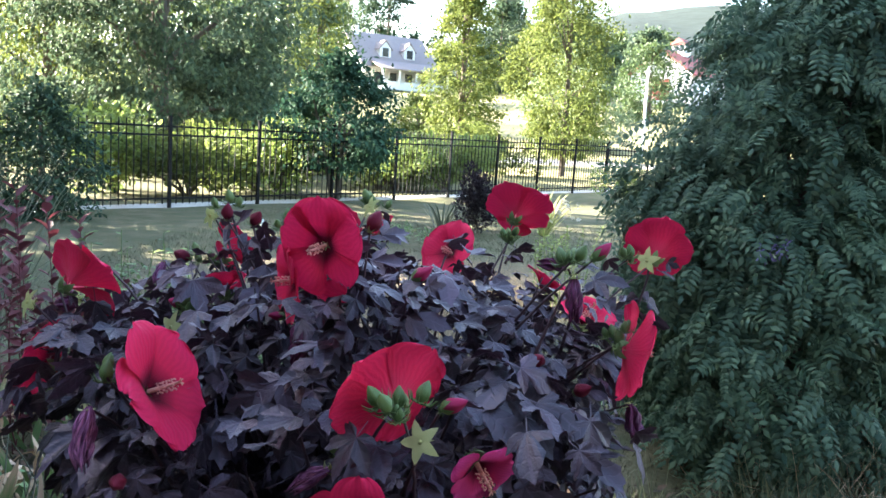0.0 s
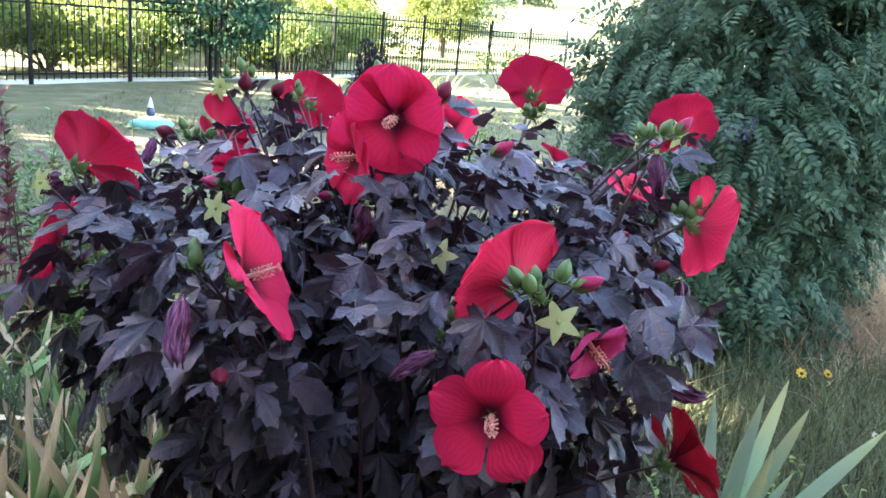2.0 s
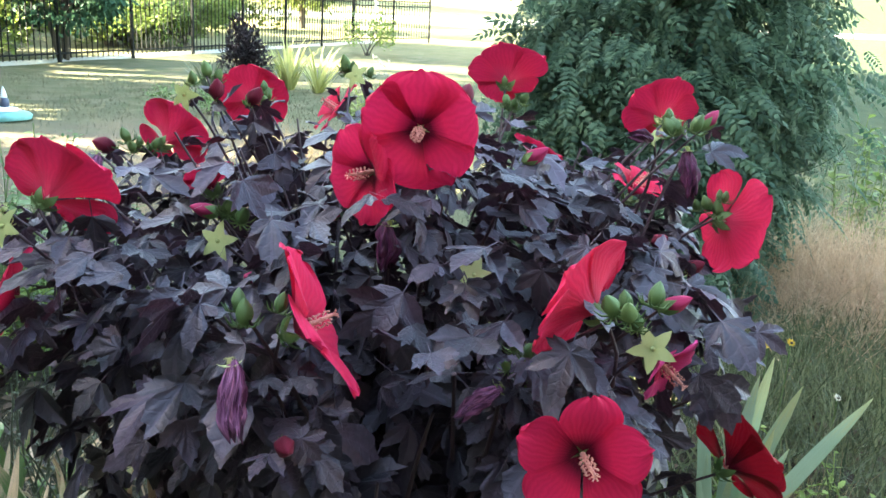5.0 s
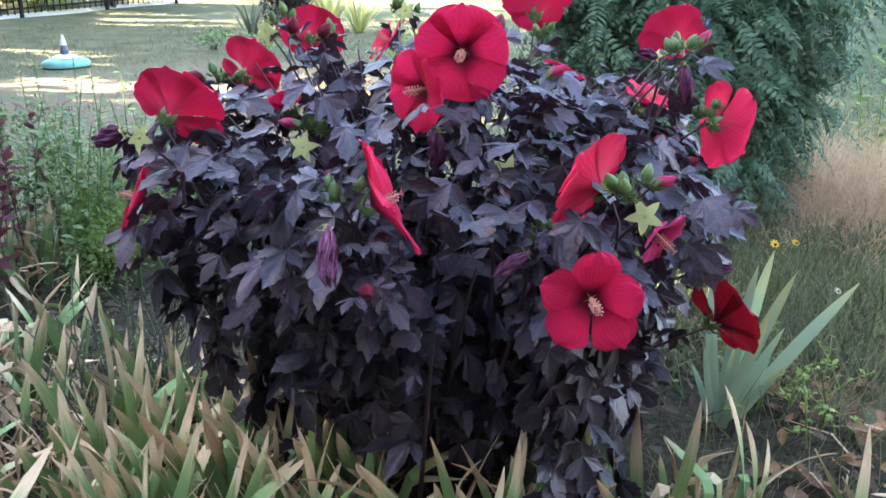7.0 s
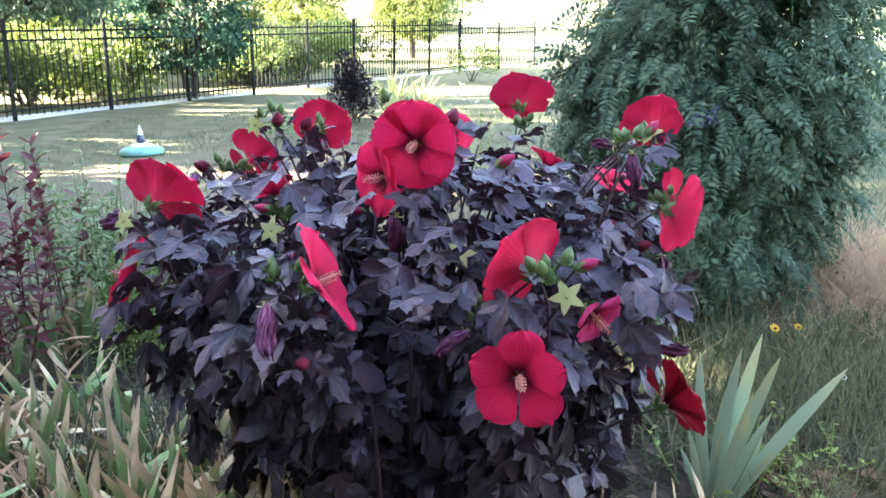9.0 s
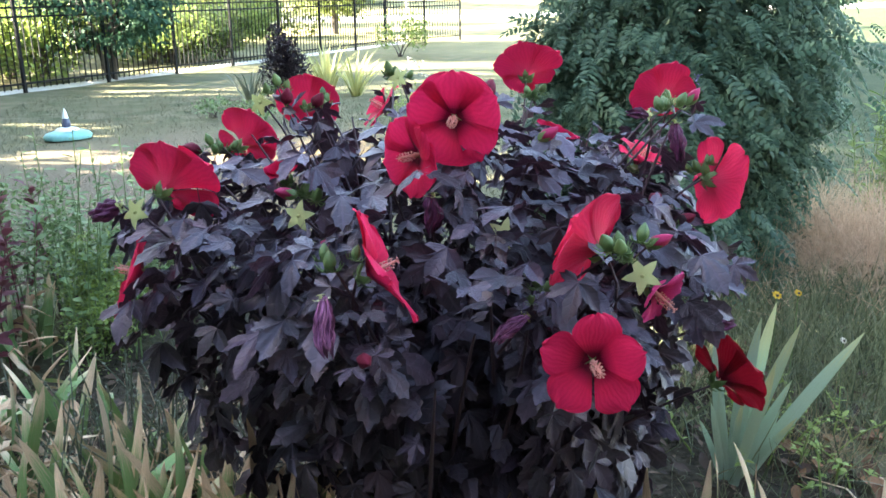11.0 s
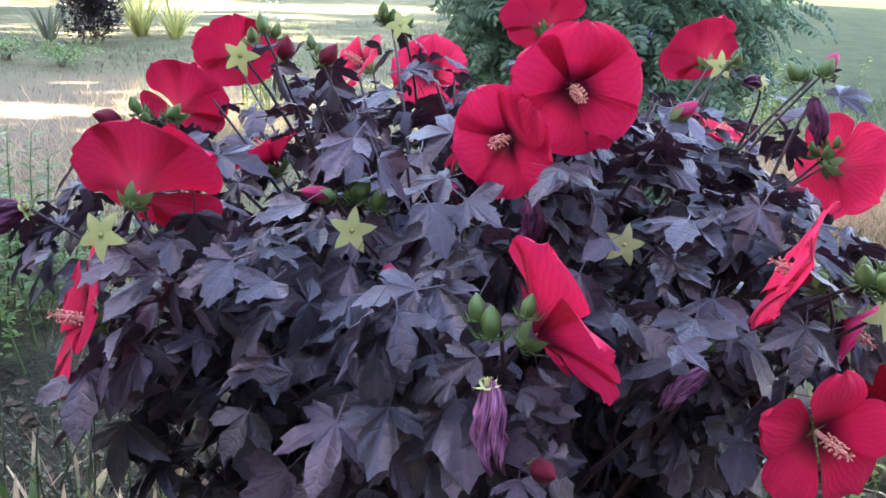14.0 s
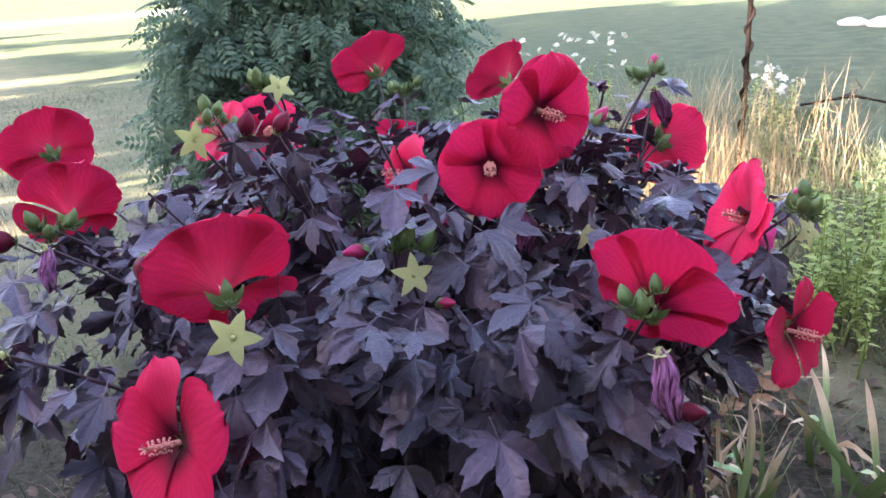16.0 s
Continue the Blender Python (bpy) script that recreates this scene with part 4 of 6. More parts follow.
def petal_mesh(name, cup, material, ruffle, seed, width=0.60, nu=14, nv=13):
    """One broad round-tipped petal of a flower of radius 1 about local z; it grows along x and lies on one funnel with its neighbours."""
    r = random.Random(seed)
    ph, ph2, ph3 = r.uniform(0, 6), r.uniform(0, 6), r.uniform(0, 6)
    v, f, uv = [], [], []
    for i in range(nu):
        u = i / (nu - 1)
        q = 1 - (1 - u) ** 1.5
        half = width * ((q / 0.62) ** 0.82 if q < 0.62 else math.sqrt(1 - 0.95 * ((q - 0.62) / 0.38) ** 2))
        for k in range(nv):
            s = 2 * k / (nv - 1) - 1
            x = 0.045 + 0.955 * q * (1 - 0.05 * s * s * q) + 0.022 * q ** 3 * math.sin(6 * s + ph) + 0.010 * q ** 4 * math.sin(15 * s + ph3)
            y = half * s * (1 + 0.03 * q * math.sin(9 * q + ph2))
            rad = min(1.0, math.hypot(x, y))
            z = cup * (1 - (1 - rad) ** 1.9) - 0.30 * max(0.0, rad - 0.72) ** 1.4
            z += 0.020 * s * q + ruffle * q ** 3 * math.sin(3.6 * s + ph) + 0.50 * ruffle * q ** 5 * math.sin(11 * s + ph2)
            v.append((x, y, z))
            uv.append((q, s * 0.5 + 0.5))
    for i in range(nu - 1):
        for k in range(nv - 1):
            a = i * nv + k
            f.append((a, a + nv, a + nv + 1, a + 1))
    return mesh_from(name, v, f, material, uv)


PETAL_SETS = {}


def petals_of(material, cup, wide):
    """Three petals that differ in their folds, for flowers of one colour, depth and petal width."""
    key = (material, cup, wide)
    if key not in PETAL_SETS:
        PETAL_SETS[key] = [petal_mesh("petal", cup * c, M[material], ru, 10 * j + 3, wide) for j, (c, ru) in enumerate(((1.0, 0.028), (1.07, 0.042), (0.94, 0.034)))]
    return PETAL_SETS[key]


def stamen_mesh():
    """Staminal column with many anthers and five stigma tips, 1 unit long along z."""
    pieces = [tube([(0, 0, 0), (0.01, 0, 0.5), (0.03, 0.01, 1.0)], [0.085, 0.07, 0.05], 8)]
    r = random.Random(4)
    for i in range(46):
        z, w = 0.30 + 0.66 * i / 46, i * 2.4
        q = Vector((math.cos(w) * 0.17, math.sin(w) * 0.17, z + r.uniform(-0.02, 0.02)))
        s = 0.045
        vs = [(q.x + s, q.y, q.z), (q.x - s, q.y, q.z), (q.x, q.y + s, q.z), (q.x, q.y - s, q.z), (q.x, q.y, q.z + s), (q.x, q.y, q.z - s)]
        pieces.append((vs, [(0, 2, 4), (2, 1, 4), (1, 3, 4), (3, 0, 4), (2, 0, 5), (1, 2, 5), (3, 1, 5), (0, 3, 5)], [(0, 0)] * 6))
    for k in range(5):
        w = k * 1.257
        pieces.append(tube([(0.03, 0.01, 1.0), (0.03 + math.cos(w) * 0.06, math.sin(w) * 0.06, 1.1), (0.03 + math.cos(w) * 0.12, math.sin(w) * 0.12, 1.13)], [0.02, 0.02, 0.03], 5))
    v, f, u = joined(pieces)
    return mesh_from("stamen", v, f, M["stamen"])


STAMEN = stamen_mesh()


def calyx_mesh(name, material, spread, length, width, bracts=9, cup=0.35):
    """Five pointed sepals about z, and a ring of thin bracts below."""
    pieces = []
    for k in range(5):
        w0 = 2 * math.pi * k / 5
        v, uv, f = [], [], []
        for i in range(6):
            u = i / 5
            rad = 0.16 + (length - 0.16) * u * math.sin(spread) + 0.10 * math.sin(u * 3.1)
            z = -0.05 + length * u * math.cos(spread) - cup * 0.25 * math.sin(u * 3.1)
            hw = width * (1 - u ** 1.6) * (0.75 + 0.5 * math.sin(u * 2.2))
            for s in (-1, 0, 1):
                a, b = rad, s * hw
                v.append((a * math.cos(w0) - b * math.sin(w0), a * math.sin(w0) + b * math.cos(w0), z + 0.08 * (1 - abs(s)) * (-1)))
                uv.append((u, s * 0.5 + 0.5))
        for i in range(5):
            for s in range(2):
                a = i * 3 + s
                f.append((a, a + 1, a + 4, a + 3))
        pieces.append((v, f, uv))
    pieces.append(turned(((0.0, -0.28), (0.12, -0.26), (0.20, -0.12), (0.24, 0.0), (0.16, 0.05), (0.02, 0.03)), 10))
    for k in range(bracts):
        w = 2 * math.pi * k / bracts
        c, s = math.cos(w), math.sin(w)
        pieces.append(tube([(0.12 * c, 0.12 * s, -0.22), (0.34 * c, 0.34 * s, -0.24), (0.52 * c, 0.52 * s, -0.05)], [0.03, 0.025, 0.008], 4))
    v, f, u = joined(pieces)
    return mesh_from(name, v, f, material, u)


CALYX = calyx_mesh("flower", M["calyx"], 0.9, 0.9, 0.26)


def star_mesh():
    """An emptied calyx: five pointed sepals joined below into one shallow star, a small knob inside, thin bracts behind."""
    pieces, v, f, uv = [], [], [], []
    n = 30
    for ring in (0.06, 0.30, 0.62, 1.0):
        for k in range(n):
            w = 2 * math.pi * k / n
            off = abs(((k % 6) - 3) / 3)
            tip = 0.44 + 0.56 * off ** 1.5
            q = ring * tip
            ridge = 0.06 * off * ring
            v.append((q * math.cos(w), q * math.sin(w), 0.10 + 0.16 * q - 0.30 * q ** 3 + ridge))
            uv.append((ring, off))
    for i in range(3):
        for k in range(n):
            j = (k + 1) % n
            f.append((i * n + k, i * n + j, (i + 1) * n + j, (i + 1) * n + k))
    pieces.append((v, f, uv))
    pieces.append(turned(((0.0, -0.28), (0.12, -0.26), (0.20, -0.12), (0.24, 0.02), (0.22, 0.12)), 10))
    pieces.append(turned(((0.10, 0.08), (0.11, 0.16), (0.06, 0.22), (0.0, 0.24)), 8))
    for k in range(8):
        w = 2 * math.pi * k / 8 + 0.3
        c, s = math.cos(w), math.sin(w)
        pieces.append(tube([(0.12 * c, 0.12 * s, -0.22), (0.34 * c, 0.34 * s, -0.26), (0.50 * c, 0.50 * s, -0.14)], [0.03, 0.025, 0.008], 4))
    v, f, u = joined(pieces)
    return mesh_from("open_calyx", v, f, M["star"], u)


STAR = star_mesh()
CUPCALYX = calyx_mesh("calyx", M["calyx"], 0.42, 1.0, 0.30)


def spent_mesh(name, material, seed):
    """A withered bloom: a twisted, fluted bag, 1 unit long along z."""
    r = random.Random(seed)
    v, f, uv = [], [], []
    nu, nv = 16, 44
    for i in range(nu):
        u = i / (nu - 1)
        rad = float(np.interp(u, (0, 0.15, 0.4, 0.7, 0.9, 1.0), (0.07, 0.14, 0.20, 0.19, 0.15, 0.10)))
        for k in range(nv):
            w = 2 * math.pi * k / nv
            fold = 0.34 * math.sin(6 * w + u * 4 + seed) + 0.20 * math.sin(11 * w - u * 8 + 2 * seed) + 0.16 * math.sin(3 * w + u * 6)
            rr = rad * (1 + fold * (0.4 + u))
            wt = w + 0.9 * u
            v.append((rr * math.cos(wt) + 0.06 * math.sin(u * 4 + seed), rr * math.sin(wt) + 0.03 * math.sin(u * 7), u * (0.92 + 0.06 * math.sin(5 * w + seed)) + 0.16 * u ** 4 * math.sin(7 * w + seed)))
            uv.append((u, k / nv))
    for i in range(nu - 1):
        for k in range(nv):
            j = (k + 1) % nv
            f.append((i * nv + k, i * nv + j, (i + 1) * nv + j, (i + 1) * nv + k))
    f.append(tuple(range((nu - 1) * nv, nu * nv)))
    return mesh_from(name, v, f, material, uv)


SPENT = [spent_mesh("spent_bloom", M["spent"], 2), spent_mesh("spent_bloom", M["spent_dark"], 5)]


def bud_mesh(name, material, fat, twist):
    v, f, uv = [], [], []
    nu, nv = 10, 15
    for i in range(nu):
        u = i / (nu - 1)
        rad = fat * (math.sin(math.pi * min(1, u * 0.93 + 0.07)) ** 0.75) * (1 - 0.35 * u) + 0.004
        for k in range(nv):
            w = 2 * math.pi * k / nv + twist * u
            rr = rad * (1 + 0.09 * math.cos(5 * (w - twist * u)))
            v.append((rr * math.cos(w), rr * math.sin(w), u))
            uv.append((0.3 + 0.7 * u, k / nv * 3))
    for i in range(nu - 1):
        for k in range(nv):
            j = (k + 1) % nv
            f.append((i * nv + k, i * nv + j, (i + 1) * nv + j, (i + 1) * nv + k))
    return mesh_from(name, v, f, material, uv)


BUD = bud_mesh("bud", M["bud"], 0.30, 1.2)
BUD_DARK = bud_mesh("bud", M["bud_dark"], 0.40, 1.0)
GREEN_BUD = bud_mesh("green_bud", M["calyx"], 0.36, 0.0)


def bracts_mesh():
    pieces = []
    for k in range(10):
        w = 2 * math.pi * k / 10
        c, s = math.cos(w), math.sin(w)
        pieces.append(tube([(0.1 * c, 0.1 * s, -0.05), (0.48 * c, 0.48 * s, 0.0), (0.70 * c, 0.70 * s, 0.34)], [0.05, 0.045, 0.012], 4))
    v, f, u = joined(pieces)
    return mesh_from("epicalyx", v, f, M["calyx"], u)


BRACTS = bracts_mesh()


def facing(p, d, spin=0.0, s=1.0):
    """A pose at p whose local z points along d, turned about it and scaled."""
    q = Vector(d).normalized().to_track_quat("Z", "Y").to_matrix().to_4x4()
    return Matrix.Translation(p) @ q @ pose(0, 0, 0, 0, 0, spin) @ Matrix.Scale(s, 4)


SHRUB = Vector((-0.12, 2.05, 0.0))
shrub = thing("hibiscus_shrub", Matrix.Translation(SHRUB), "dark-leaved hibiscus shrub with large crimson flowers", "shrub")
TO_SHRUB = Matrix.Translation(-SHRUB)
nodes_at = []      # ends of the stems: place and direction

# place of the throat, direction faced, diameter, petal colour, depth of the cup, petal width, spin
FLOWERS = (
    ((-0.132, 1.830, 1.352), (-0.47, -0.88, -0.02), 0.232, "petal", 0.32, 0.66, 18),
    ((-0.206, 1.900, 1.252), (-0.91, -0.40, 0.02), 0.210, "petal", 0.34, 0.62, 50),
    ((0.322, 2.612, 1.358), (0.29, 0.72, 0.63), 0.250, "petal_rear", 0.42, 0.52, 10),
    ((0.740, 2.405, 1.280), (0.31, 0.78, 0.54), 0.227, "petal_rear", 0.56, 0.56, 34),
    ((0.560, 1.812, 1.150), (0.98, 0.04, -0.16), 0.240, "petal_rear", 0.28, 0.54, 60),
    ((-0.849, 1.983, 1.180), (0.45, 0.76, 0.47), 0.240, "petal_rear", 0.58, 0.68, 20),
    ((-0.663, 2.692, 1.165), (0.55, 0.68, 0.42), 0.225, "petal_rear", 0.58, 0.62, 44),
    ((-0.400, 3.180, 1.225), (0.28, 0.87, 0.38), 0.250, "petal_rear", 0.45, 0.62, 5),
    ((-0.420, 1.480, 1.085), (0.90, -0.06, 0.40), 0.280, "petal", 0.28, 0.56, 30),
    ((0.043, 1.364, 0.889), (-0.27, -0.96, 0.11), 0.234, "petal", 0.34, 0.455, 18),
    ((0.090, 1.445, 1.098), (-0.57, 0.73, 0.37), 0.240, "petal_rear", 0.46, 0.68, 50),
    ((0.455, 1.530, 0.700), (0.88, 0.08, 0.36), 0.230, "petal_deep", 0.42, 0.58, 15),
    ((-0.922, 2.046, 0.951), (-0.90, 0.12, 0.38), 0.265, "petal", 0.36, 0.56, 40),
    ((0.240, 1.500, 0.985), (0.42, -0.80, -0.40), 0.150, "petal_pink", 0.50, 0.52, 0),
    ((0.423, 2.625, 1.117), (0.58, 0.13, 0.80), 0.170, "petal", 0.62, 0.60, 70),
    ((0.115, 2.890, 1.195), (-0.48, -0.70, 0.47), 0.236, "petal", 0.34, 0.60, 12),
    ((-0.140, 2.760, 1.250), (-0.70, 0.10, 0.50), 0.190, "petal", 0.40, 0.60, 40),
    ((-0.140, 2.150, 1.190), (-0.75, 0.45, 0.30), 0.180, "petal", 0.34, 0.60, 33),
    ((0.500, 2.120, 1.130), (0.20, -0.20, 0.60), 0.160, "petal", 0.62, 0.60, 9),
    ((-0.530, 2.300, 1.120), (-0.2, 0.40, 0.6), 0.150, "petal", 0.62, 0.60, 25),
)
for i, (p, d, dia, kind, cup, wide, spin) in enumerate(FLOWERS):
    d = Vector(d).normalized()
    fl = put("flower", CALYX, shrub, TO_SHRUB @ facing(Vector(p) - d * 0.008, d, spin, 0.042), "crimson flower with green sepals")
    for k in range(5):
        rk = 0.5 * dia / 0.042
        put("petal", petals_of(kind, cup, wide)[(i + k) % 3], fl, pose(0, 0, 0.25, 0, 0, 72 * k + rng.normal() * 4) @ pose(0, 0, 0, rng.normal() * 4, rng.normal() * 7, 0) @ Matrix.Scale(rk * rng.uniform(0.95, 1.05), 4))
    put("stamen", STAMEN, fl, pose(0, 0, 0.4, 8, 4, 0) @ Matrix.Scale(0.062 / 0.042, 4), "pale pink stamen column")
    nodes_at.append((Vector(p) - d * 0.018, -d))

STARS = (((-0.522, 1.878, 1.120), (-0.45, -0.80, 0.30)), ((-0.024, 1.775, 1.062), (-0.30, -0.85, 0.25)), ((0.143, 1.354, 1.072), (-0.35, -0.85, 0.30)),
         ((-0.905, 1.911, 1.152), (-0.60, -0.70, 0.35)), ((-0.585, 2.332, 1.349), (-0.60, -0.70, 0.20)), ((-0.138, 2.548, 1.381), (-0.60, -0.55, 0.40)),
         ((0.704, 2.313, 1.289), (-0.55, -0.75, 0.20)))
for p, d in STARS:
    d = Vector(d).normalized()
    put("open_calyx", STAR, shrub, TO_SHRUB @ facing(p, d, rng.uniform(0, 72), 0.043), "pale yellow-green five-pointed empty calyx")
    nodes_at.append((Vector(p) - d * 0.01, -d))

# withered blooms: top, lower end, which
SPENTS = (((-0.514, 1.430, 1.068), (-0.505, 1.402, 0.945), 0, 0.75), ((-0.052, 1.511, 0.944), (-0.136, 1.505, 0.887), 0, 0.75), ((0.440, 1.791, 1.316), (0.445, 1.760, 1.215), 1, 0.8),
          ((-0.190, 1.835, 1.160), (-0.205, 1.825, 1.060), 1, 1.0), ((0.625, 1.997, 0.960), (0.650, 1.96, 0.87), 1, 0.9), ((0.500, 1.690, 0.786), (0.590, 1.670, 0.786), 1, 0.9),
          ((-1.010, 2.370, 1.070), (-1.105, 2.395, 1.030), 1, 1.2), ((0.44, 1.93, 1.315), (0.36, 1.91, 1.325), 1, 0.8), ((-0.815, 2.53, 1.175), (-0.830, 2.51, 1.09), 0, 0.8))
for a, b, which, fat in SPENTS:
    a, b = Vector(a), Vector(b)
    d = (b - a).normalized()
    s = (b - a).length * 0.9
    sp = put("spent_bloom", SPENT[which], shrub, TO_SHRUB @ facing(a, d, rng.uniform(0, 360), s) @ Matrix.Diagonal((fat, fat, 1, 1)), "withered purple bloom hanging from green sepals")
    put("calyx", STAR, sp, pose(0, 0, 0.02) @ Matrix.Scale(0.027 / s, 4), "yellow-green sepals")
    nodes_at.append((a, -d))

BUDS = (((0.175, 1.395, 1.122), (0.6, -0.2, 0.3), 0.055, BUD), ((0.485, 1.815, 1.355), (0.5, 0.1, 0.5), 0.055, BUD), ((0.075, 1.800, 1.285), (0.5, -0.2, 0.4), 0.060, BUD),
        ((-0.790, 2.700, 1.155), (-0.9, 0.1, 0.3), 0.065, BUD_DARK), ((-0.520, 1.980, 1.150), (-0.8, 0.1, 0.2), 0.06, BUD), ((-0.464, 1.867, 1.046), (-0.1, -0.7, 0.2), 0.045, BUD),
        ((0.363, 1.753, 1.120), (0.2, -0.6, 0.4), 0.045, BUD_DARK), ((0.457, 1.764, 1.055), (0.5, -0.3, 0.3), 0.045, BUD_DARK), ((-0.840, 2.180, 1.215), (-0.3, -0.2, -0.5), 0.05, BUD_DARK),
        ((-0.270, 1.980, 1.140), (-0.5, -0.4, 0.1), 0.045, BUD), ((-0.44, 1.42, 0.93), (0.1, -0.8, 0.1), 0.045, BUD_DARK), ((-0.517, 2.266, 1.350), (0.1, -0.2, 0.8), 0.050, BUD_DARK),
        ((-0.040, 1.875, 1.385), (0.3, 0.2, 0.7), 0.055, BUD_DARK), ((0.19, 1.62, 0.78), (0.2, -0.6, 0.1), 0.05, BUD_DARK), ((0.33, 2.0, 1.06), (0.1, -0.6, 0.3), 0.05, BUD_DARK), ((-0.44, 2.26, 1.340), (0.4, -0.2, 0.6), 0.050, BUD_DARK))
for p, d, s, me in BUDS:
    b = put("bud", me, shrub, TO_SHRUB @ facing(p, d, rng.uniform(0, 360), s), "closed crimson bud in green sepals")
    put("calyx", CUPCALYX, b, pose(0, 0, 0.04) @ Matrix.Scale(0.55, 4), "green sepals")
    nodes_at.append((Vector(p), -Vector(d).normalized()))

GREENS = ((-0.483, 1.453, 1.120), (0.095, 1.362, 1.135), (-0.521, 1.915, 1.160), (-0.717, 2.683, 1.165), (-0.536, 2.333, 1.395), (-0.144, 2.600, 1.390), (-0.031, 1.526, 0.984), (0.045, 1.700, 0.850),
          (0.43, 1.80, 1.345), (0.632, 2.219, 1.305), (-0.40, 2.45, 1.33), (0.572, 1.835, 1.168), (0.31, 2.50, 1.31))
for c in GREENS:
    for k in range(rng.integers(3, 6)):
        off = Vector((rng.normal() * 0.019, rng.normal() * 0.019, rng.normal() * 0.012))
        d = Vector((off.x * 10 + rng.normal() * 0.2, off.y * 10 + rng.normal() * 0.2, 0.8))
        s = rng.uniform(0.026, 0.044)
        g = put("green_bud", GREEN_BUD, shrub, TO_SHRUB @ facing(Vector(c) + off, d, rng.uniform(0, 360), s), "plump green bud with thin bracts")
        put("epicalyx", BRACTS, g)
    nodes_at.append((Vector(c), Vector((0, 0, -1))))

# stems from the crown at the ground to every node, and further leafy shoots
for i in range(26):
    w = 2 * math.pi * i / 26 + rng.normal() * 0.15
    k = rng.uniform(0.72, 1.0)
    nodes_at.append((Vector((SHRUB.x + 0.72 * k * math.cos(w), SHRUB.y + (0.84 if math.sin(w) > 0 else 0.66) * k * math.sin(w), rng.uniform(0.78, 1.17))), Vector((0, 0, -1))))
for p in ((-0.47, 2.18, 1.25), (-0.32, 2.36, 1.29), (-0.22, 2.18, 1.30), (-0.04, 2.12, 1.28), (0.12, 2.32, 1.27), (0.16, 2.06, 1.27), (-0.36, 2.02, 1.20), (-0.62, 2.46, 1.24), (0.40, 2.22, 1.24), (-0.02, 2.48, 1.26), (0.52, 2.34, 1.20), (-0.20, 2.66, 1.24)):
    nodes_at.append((Vector(p), Vector((0, 0, -1))))
leaf_rows = []
for p, back in nodes_at:
    foot = SHRUB + Vector((rng.normal() * 0.11, rng.normal() * 0.11, 0))
    flat = Vector((p.x - foot.x, p.y - foot.y, 0))
    ctrl = foot + flat * rng.uniform(0.40, 0.62) + Vector((0, 0, p.z * rng.uniform(0.62, 0.80)))
    if back.z > -0.5:
        turn_in = max(0.0, flat.normalized().dot(back))
        ctrl = ctrl.lerp(p + back * (0.2 + 0.1 * turn_in) - Vector((0, 0, 0.12 * turn_in)), 0.35 + 0.55 * turn_in)
    path = bezier(foot - Vector((0, 0, 0.02)), ctrl, p, 10)
    n = len(path)
    v, f, u = tube([q - SHRUB for q in path], [0.0085 - 0.0058 * k / (n - 1) for k in range(n)], 6)
    put("stem", mesh_from("stem", v, f, M["hib_stem"], u), shrub)
    for k in range(17):
        t = 0.30 + 0.69 * (k + rng.random()) / 17
        a, b = path[min(n - 2, int(t * (n - 1)))], path[min(n - 1, int(t * (n - 1)) + 1)]
        q = a.lerp(b, t * (n - 1) - int(t * (n - 1)))
        w = k * 2.4 + rng.normal() * 0.5
        side = Vector((math.cos(w), math.sin(w), 0))
        out = Vector((q.x - SHRUB.x, q.y - SHRUB.y, 0))
        out = out.normalized() if out.length > 0.05 else Vector((0, 0, 0))
        d = side * 0.85 + out * 0.4 + Vector((0, 0, rng.uniform(-0.95, 0.30)))
        leaf_rows.append((q + side * 0.035 + out * 0.02 + Vector((0, 0, 0.012)), d, out * 0.35 + Vector((0, 0, 0.9)) + Vector(rng.normal(size=3)) * 0.38, (0.116 - 0.055 * max(0, t - 0.55) / 0.45) * rng.uniform(0.55, 1.25)))
for i in range(1260):
    w, k = rng.uniform(0, 2 * math.pi), rng.uniform(0.45, 1.0)
    z = 0.14 + 1.0 * rng.random() ** 0.8
    girth = float(np.interp(z, (0.1, 0.4, 0.6, 0.85, 1.0, 1.15), (0.52, 0.66, 0.76, 0.90, 0.98, 0.92)))
    wide = 0.80 * (1.34 if 2.2 < w < 3.6 else 1.24 if 1.7 < w < 2.3 else 1.26 if w < 0.6 or w > 5.0 else 1.0)
    if i >= 1150:
        w, k = rng.uniform(2.3, 3.3), 0.9
    deep = 0.90 if math.sin(w) > 0 else float(np.interp(z, (0.1, 0.5, 0.9), (0.40, 0.56, 0.72)))
    q = SHRUB + Vector((wide * k * girth * math.cos(w), deep * k * girth * math.sin(w), z))
    q.x = min(0.52 if z < 0.95 else 0.60, max(-0.68 if z < 0.42 else -0.78 if z < 0.62 else -0.90 if z < 0.8 else -1.0, q.x))
    out = Vector((math.cos(w), math.sin(w), 0))
    hang = 1.0 if z < 0.55 else max(0.0, (0.95 - z) / 0.4)
    d = out * (0.8 - 0.35 * hang) + Vector((rng.normal() * 0.5, rng.normal() * 0.5, rng.uniform(-1.0, 0.15) - 0.75 * hang))
    leaf_rows.append((q, d, out * (0.45 + 0.5 * hang) + Vector((0, 0, 0.8 - 0.55 * hang)) + Vector(rng.normal(size=3)) * 0.45, rng.uniform(0.055, 0.130)))
